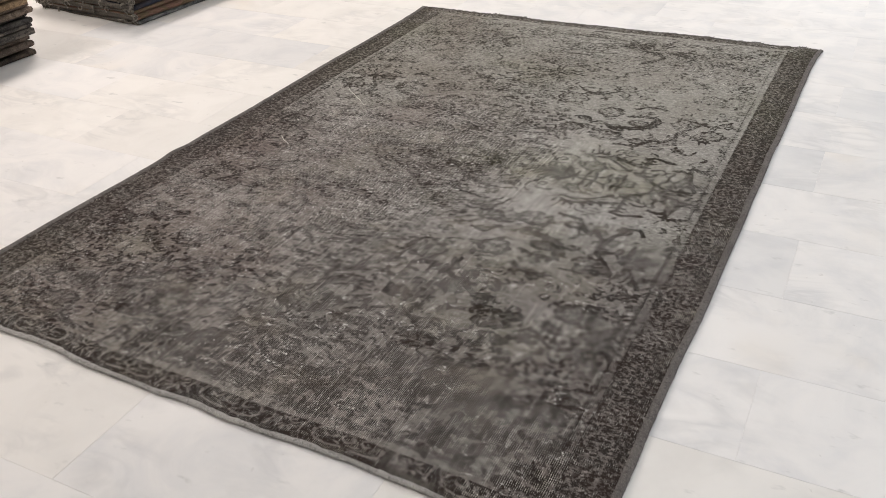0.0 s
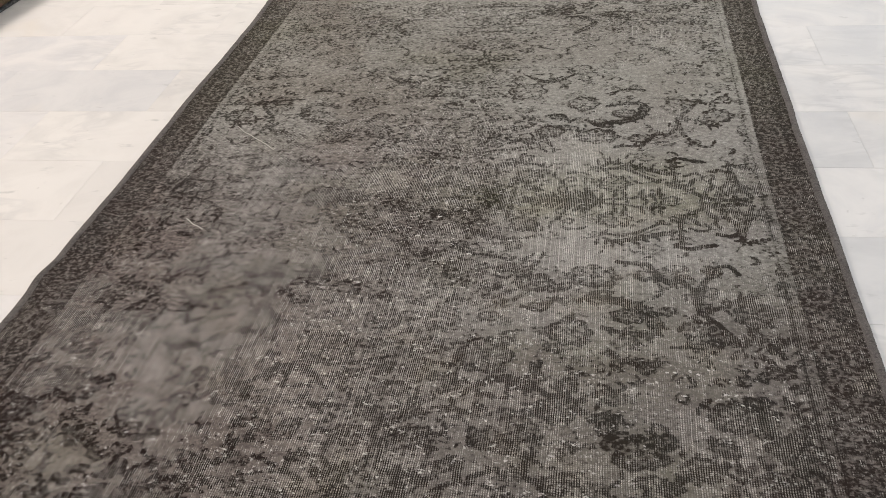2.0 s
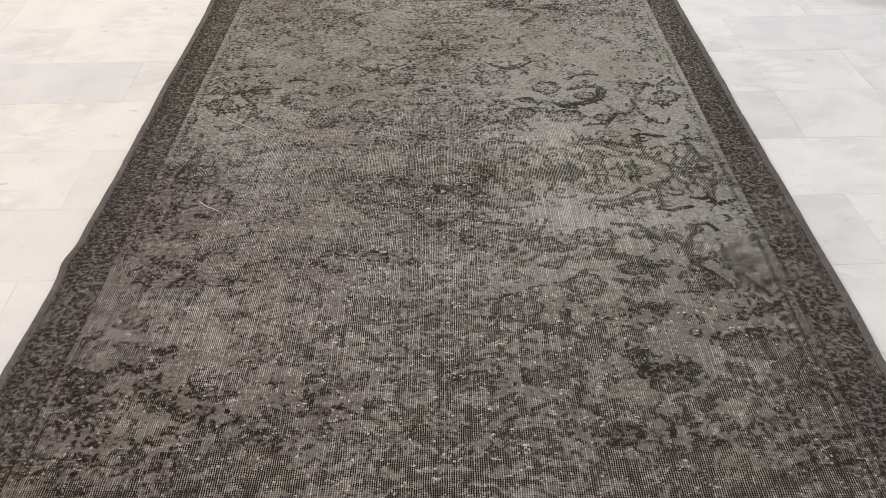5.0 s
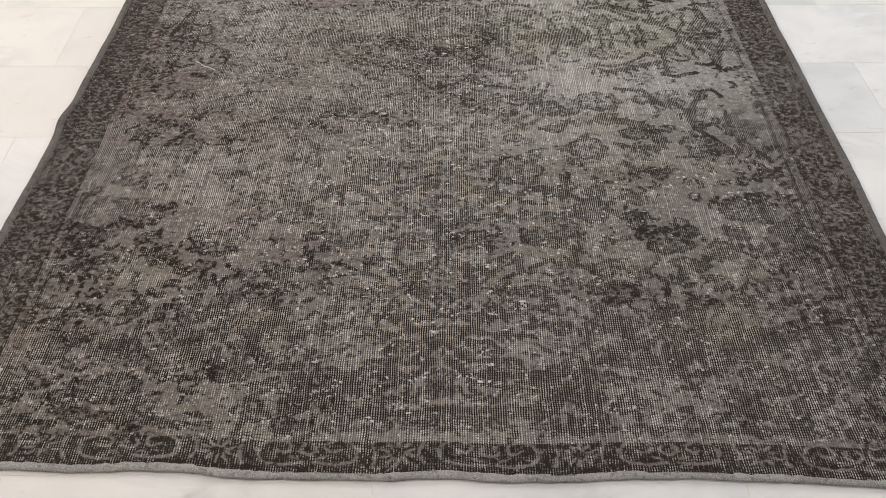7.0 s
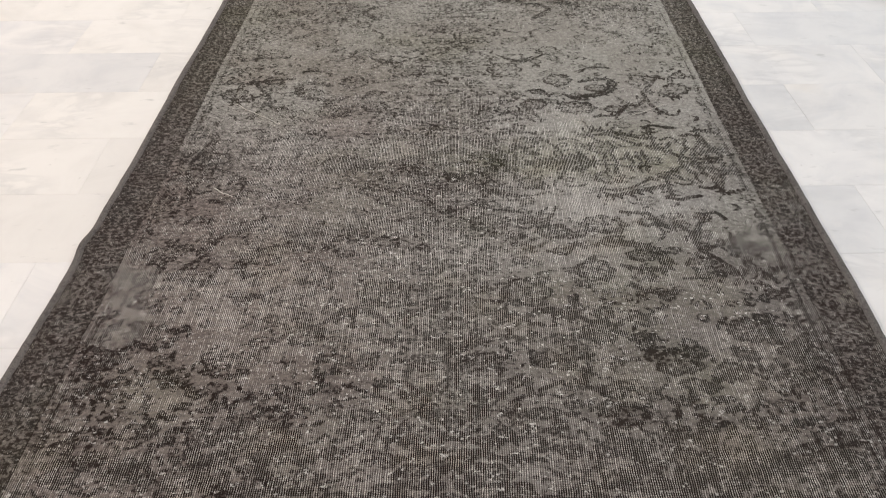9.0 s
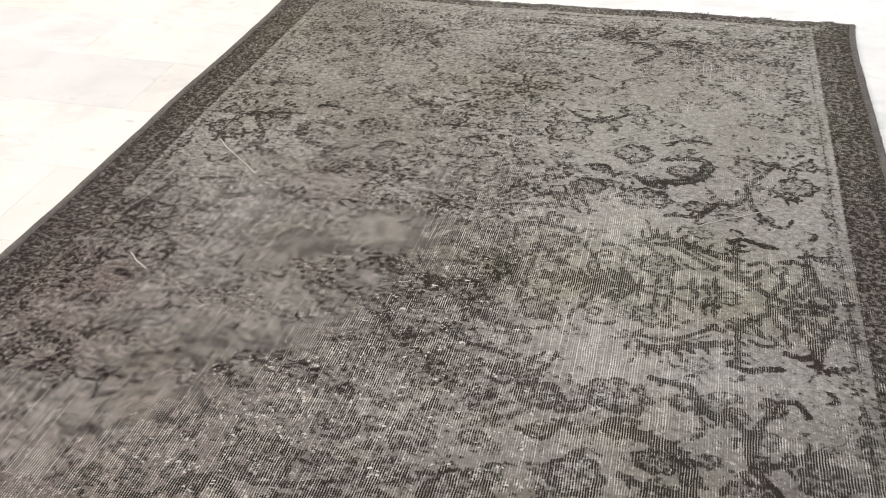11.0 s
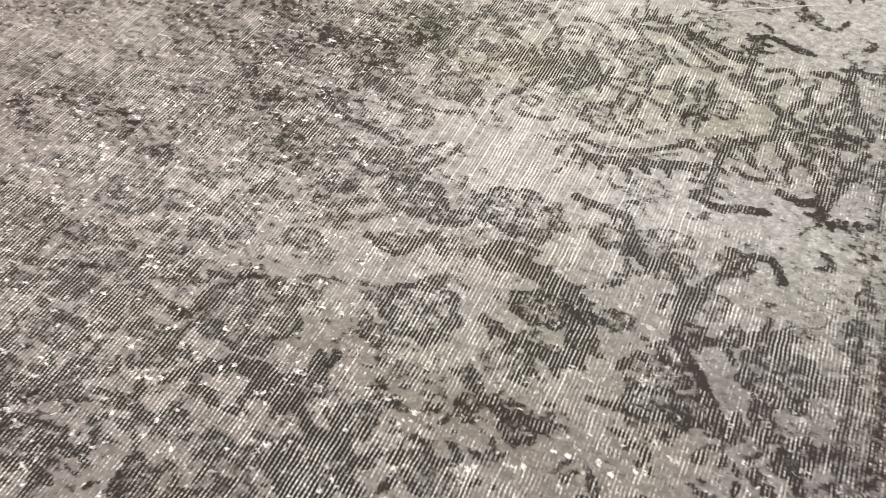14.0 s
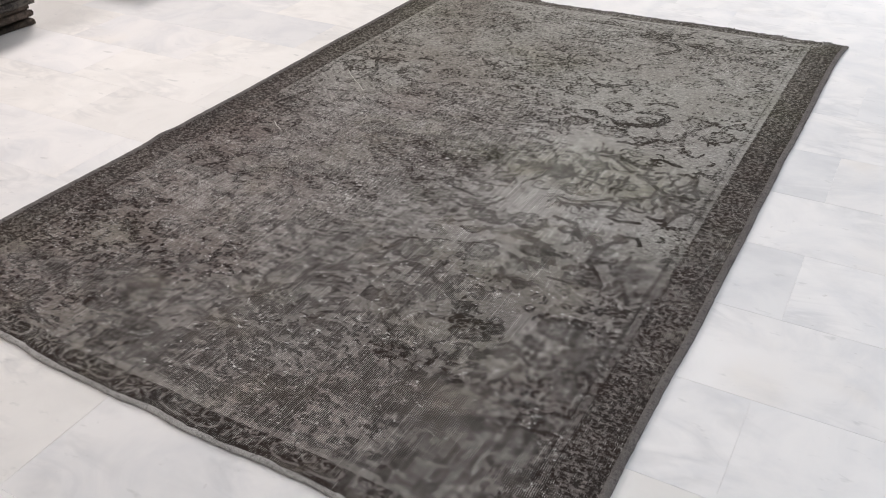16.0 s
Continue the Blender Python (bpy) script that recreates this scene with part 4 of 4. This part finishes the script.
def folded_rug(width, length, sheet, layers, mat, fringe, label, group, seed, place):
    rnd = random.Random(seed)
    mid, nrm, top = folded_profile(width, sheet, layers, rnd)
    ob = empty("folded_rug", place)
    tagged(ob, label, "folded rug", group)
    rows, verts, faces = 26, [], []
    ring = len(mid) * 2
    outline = np.concatenate([mid + nrm, (mid - nrm)[::-1]])
    for r in range(rows):
        s = r / (rows - 1)
        for k, (x, z) in enumerate(outline):
            pull = 0.010 * noise.noise((s * 7 + seed, k * 0.05, 1.0)) + 0.004 * noise.noise((s * 23, k * 0.31, seed))
            ends = 0.014 * noise.noise((k * 0.21, seed, 4.0)) if r in (0, rows - 1) else 0.0
            verts.append((x + pull, -length / 2 + s * length + ends, max(0.0006, z + 0.003 * noise.noise((s * 5, k * 0.1, seed + 9.0)) * min(1.0, z / 0.02))))
        if r:
            for k in range(ring):
                p, q = (r - 1) * ring, r * ring
                faces.append((p + k, q + k, q + (k + 1) % ring, p + (k + 1) % ring))
    half = len(mid)
    for base, flip in ((0, False), ((rows - 1) * ring, True)):
        for k in range(half - 1):
            f = (base + k, base + k + 1, base + ring - 2 - k, base + ring - 1 - k)
            faces.append(tuple(reversed(f)) if flip else f)
    sheet_faces = (rows - 1) * ring
    body = new("folds", mesh_from("folds", verts, faces, mat))
    body.data.materials.append(RUG_BACK)
    body.data.polygons.foreach_set("material_index", [0 if k < sheet_faces else 1 for k in range(len(faces))])
    body.parent = ob
    # cut warp ends knotted into loops along the short end
    bm = bmesh.new()
    for k in range(9 * layers):
        i = rnd.randrange(len(mid))
        if abs(mid[i][0]) < width * 0.36 and rnd.random() < 0.72:
            continue
        x, z = mid[i]
        r0 = rnd.uniform(0.010, 0.020)
        m = Matrix.Translation((x, -length / 2 - r0 * 0.4, max(z, r0 * 0.9))) @ Euler((rnd.uniform(0, 3), rnd.uniform(0, 3), rnd.uniform(0, 3))).to_matrix().to_4x4()
        loop = [m @ Vector((r0 * math.cos(t), r0 * math.sin(t), 0.003 * math.sin(3 * t))) for t in np.linspace(0, 4.6, 8)]
        tube = []
        for p in loop:
            p.z = max(p.z, 0.0055)
            tube.append([bm.verts.new(p + Vector((0.0052 * math.cos(a), 0.0, 0.0052 * math.sin(a)))) for a in (0.5, 2.6, 4.7)])
        for a, b in zip(tube, tube[1:]):
            for q in range(3):
                bm.faces.new((a[q], a[(q + 1) % 3], b[(q + 1) % 3], b[q]))
    tagged(part("fringe", bm, fringe, ob, "knotted wool fringe loops", True), kind="stuff")
    return top


def pile_of_rugs(x, y, turn, width, length, dyes, group, where, seed, lean=0.0):
    rnd = random.Random(seed)
    z = 0.0
    for k, (word, colour, second) in enumerate(dyes):
        mat = carpet("carpet_" + word.replace(" ", "_").replace("-", "_"), colour, second)
        layers, sheet = rnd.choice((2, 3, 3)), rnd.uniform(0.011, 0.015)
        slide = 0.0 if k == 0 else rnd.uniform(-0.012, 0.012)
        place = pose(x, y, z, 0, 0, turn + rnd.uniform(-0.6, 0.6)) @ pose(slide + lean * k, rnd.uniform(-0.015, 0.015), 0)
        z += folded_rug(width + rnd.uniform(-0.015, 0.01), length + rnd.uniform(-0.04, 0.02), sheet, layers, mat, FRINGE_YARN,
                        f"{word} wool rug folded {where}", group, seed * 31 + k, place) + 0.002


LEFT_PILE = [("grey-blue patterned", (0.150, 0.155, 0.150), (0.070, 0.074, 0.076)), ("faded terracotta", (0.135, 0.078, 0.060), (0.10, 0.080, 0.048)),
             ("navy", (0.022, 0.026, 0.040), (0.04, 0.035, 0.04)), ("dark brown", (0.062, 0.042, 0.030), (0.03, 0.022, 0.018)),
             ("wine red", (0.10, 0.026, 0.022), (0.045, 0.02, 0.018)), ("charcoal", (0.035, 0.034, 0.036), (0.06, 0.05, 0.045)),
             ("brick red", (0.13, 0.04, 0.028), (0.05, 0.03, 0.025)), ("dark olive", (0.05, 0.048, 0.028), (0.025, 0.025, 0.018))]
NEAR_PILE = [("dark taupe", (0.072, 0.057, 0.046), (0.036, 0.030, 0.026)), ("grey brown", (0.109, 0.084, 0.070), (0.058, 0.046, 0.038)),
             ("stone grey", (0.123, 0.108, 0.095), (0.051, 0.046, 0.044)), ("dark grey", (0.065, 0.061, 0.058), (0.029, 0.027, 0.026)),
             ("pale taupe", (0.174, 0.135, 0.109), (0.087, 0.068, 0.054)), ("straw beige", (0.290, 0.203, 0.122), (0.174, 0.121, 0.077)),
             ("smoky grey", (0.094, 0.081, 0.079), (0.043, 0.038, 0.038)), ("ash brown", (0.109, 0.081, 0.064), (0.051, 0.041, 0.033)),
             ("charcoal", (0.051, 0.046, 0.046), (0.087, 0.068, 0.058))]
RIGHT_PILE = [("dark purple", (0.030, 0.018, 0.044), (0.020, 0.012, 0.026)), ("black brown", (0.022, 0.016, 0.018), (0.034, 0.026, 0.026)),
              ("charcoal", (0.028, 0.027, 0.030), (0.055, 0.05, 0.05)), ("black green", (0.018, 0.020, 0.015), (0.03, 0.032, 0.020)),
              ("dark olive", (0.05, 0.052, 0.022), (0.03, 0.03, 0.016)), ("grey brown", (0.06, 0.05, 0.045), (0.03, 0.025, 0.022)),
              ("dusky red", (0.09, 0.036, 0.032), (0.04, 0.02, 0.02)), ("navy", (0.022, 0.026, 0.040), (0.04, 0.035, 0.04))]
pile_of_rugs(-2.388, 0.352, -5.0, 0.74, 2.15, LEFT_PILE, "pile of folded rugs beside the rug", "in a pile on the marble floor", 4)
pile_of_rugs(-2.672, -2.115, -1.5, 0.76, 1.82, NEAR_PILE, "pile of grey folded rugs", "in a pile on the marble floor", 6, 0.0080)
pile_of_rugs(1.965, 0.98, 6.5, 0.75, 2.10, RIGHT_PILE, "pile of dark folded rugs", "in a pile on the marble floor", 9)


# a paper tag that hangs from a fold
def paper_tag(x, y, z):
    tag = empty("paper_tag", pose(x, y, z, 80, 6, 12))
    part("card", block(bmesh.new(), -0.022, 0.022, -0.035, 0.035, -0.0006, 0.0006, 0.0003), PAPER, tag)
    part("string", block(bmesh.new(), -0.001, 0.001, 0.034, 0.075, -0.001, 0.001), PALE_YARN, tag)
    return tagged(tag, "small white paper price tag tied to a folded rug", "tag")


paper_tag(-2.560, -0.790, 0.150)


# ---- wooden seat on turned feet ----
def turned_foot(parent, x, y):
    foot = part("foot", turned(bmesh.new(), [(0.046, 0.018), (0.050, 0.022), (0.060, 0.036), (0.063, 0.048), (0.059, 0.062), (0.050, 0.074), (0.047, 0.082), (0.054, 0.088), (0.054, 0.098), (0.043, 0.106), (0.041, 0.14)]), DARK_WOOD, parent, "turned dark wooden bun foot", True)
    foot.location = (x, y, 0)
    part("glide", turned(bmesh.new(), [(0.052, 0.0), (0.057, 0.003), (0.057, 0.015), (0.050, 0.019)]), BLACK_RUBBER, foot, "black rubber glide", True)


def ottoman(x, y, turn):
    thing = empty("ottoman", pose(x, y, 0, 0, 0, turn))
    half = 0.52
    for sx in (-1, 1):
        for sy in (-1, 1):
            turned_foot(thing, sx * (half - 0.07), sy * (half - 0.07))
    part("apron", block(bmesh.new(), -half, half, -half, half, 0.138, 0.215, 0.010), DARK_WOOD, thing, "dark carved wooden apron")
    part("cushion", block(bmesh.new(), -half + 0.01, half - 0.01, -half + 0.01, half - 0.01, 0.2155, 0.36, 0.035), carpet("kilim_red", (0.12, 0.035, 0.03), (0.05, 0.03, 0.03)), thing, "dark red woven seat", True)
    return tagged(thing, "dark wooden ottoman on turned bun feet standing on marble", "ottoman")


ottoman(-0.256, 1.585, 45)


# ---- ceiling panels ----
def ceiling_panel(x, y):
    thing = empty("ceiling_light", pose(x, y, CEILING))
    bm = bmesh.new()
    for x0, x1, y0, y1 in ((-0.31, -0.28, -0.61, 0.61), (0.28, 0.31, -0.61, 0.61), (-0.28, 0.28, -0.61, -0.58), (-0.28, 0.28, 0.58, 0.61)):
        block(bm, x0, x1, y0, y1, -0.045, -0.001)
    part("frame", bm, PANEL_METAL, thing)
    part("diffuser", block(bmesh.new(), -0.279, 0.279, -0.579, 0.579, -0.03, -0.02), DIFFUSER, thing)
    return tagged(thing, "rectangular white ceiling light panel, switched on", "ceiling light", "ceiling light panels")


for lx, ly, lk, tone in LAMPS:
    ceiling_panel(lx, ly)


# ---- marble tiles ----
TILE_L, TILE_W, JOINT = 0.61, 0.305, 0.0007
ROW_Y, JOINT_A, JOINT_B = -0.028, 1.035, 0.757


def tile_mesh(mat, length=TILE_L, width=TILE_W):
    bm = block(bmesh.new(), JOINT / 2, length - JOINT / 2, JOINT / 2, width - JOINT / 2, -0.012, 0.0)
    edges = [e for e in bm.edges if all(v.co.z > -0.001 for v in e.verts)]
    bmesh.ops.bevel(bm, geom=edges, offset=0.0003, segments=1, affect="EDGES")
    me = bpy.data.meshes.new("tile")
    bm.to_mesh(me)
    bm.free()
    me.materials.append(mat)
    return me


TILES = {"white": tile_mesh(MARBLE_WHITE), "grey": tile_mesh(MARBLE_GREY), "cream": tile_mesh(MARBLE_CREAM)}
# the grey slabs that stand out, by row and course place
GREY = {(-2, 0), (-4, -1), (-6, -1), (-3, -4), (-3, -5), (2, 1)}


def lay_tiles():
    rnd = random.Random(12)
    far = []
    for row in range(-14, 9):
        y = ROW_Y + row * TILE_W
        start = JOINT_A if row % 2 == 0 else JOINT_B
        for k in range(-8, 4):
            x = start + k * TILE_L
            near = -3.6 < x < 2.6 and -12 < row < 6
            pick = rnd.random()
            kind = "grey" if (row, k) in GREY else "cream" if x < -0.9 and pick < 0.6 else "cream" if pick < 0.12 else "white"
            if x < X0 or x + TILE_L > X1:
                continue
            if near:
                tile = new("tile", TILES[kind])
                tile.location = (x, y, 0.0003 * (rnd.random() - 0.5))
                tile.parent = floor
            else:
                far.append((x, y))
    bm = bmesh.new()
    for x, y in far:
        block(bm, x + JOINT / 2, x + TILE_L - JOINT / 2, y + JOINT / 2, y + TILE_W - JOINT / 2, -0.0034, 0.0)
    rest = part("tiles_beyond", bm, MARBLE_WHITE, floor)
    tagged(rest, kind="stuff")


lay_tiles()
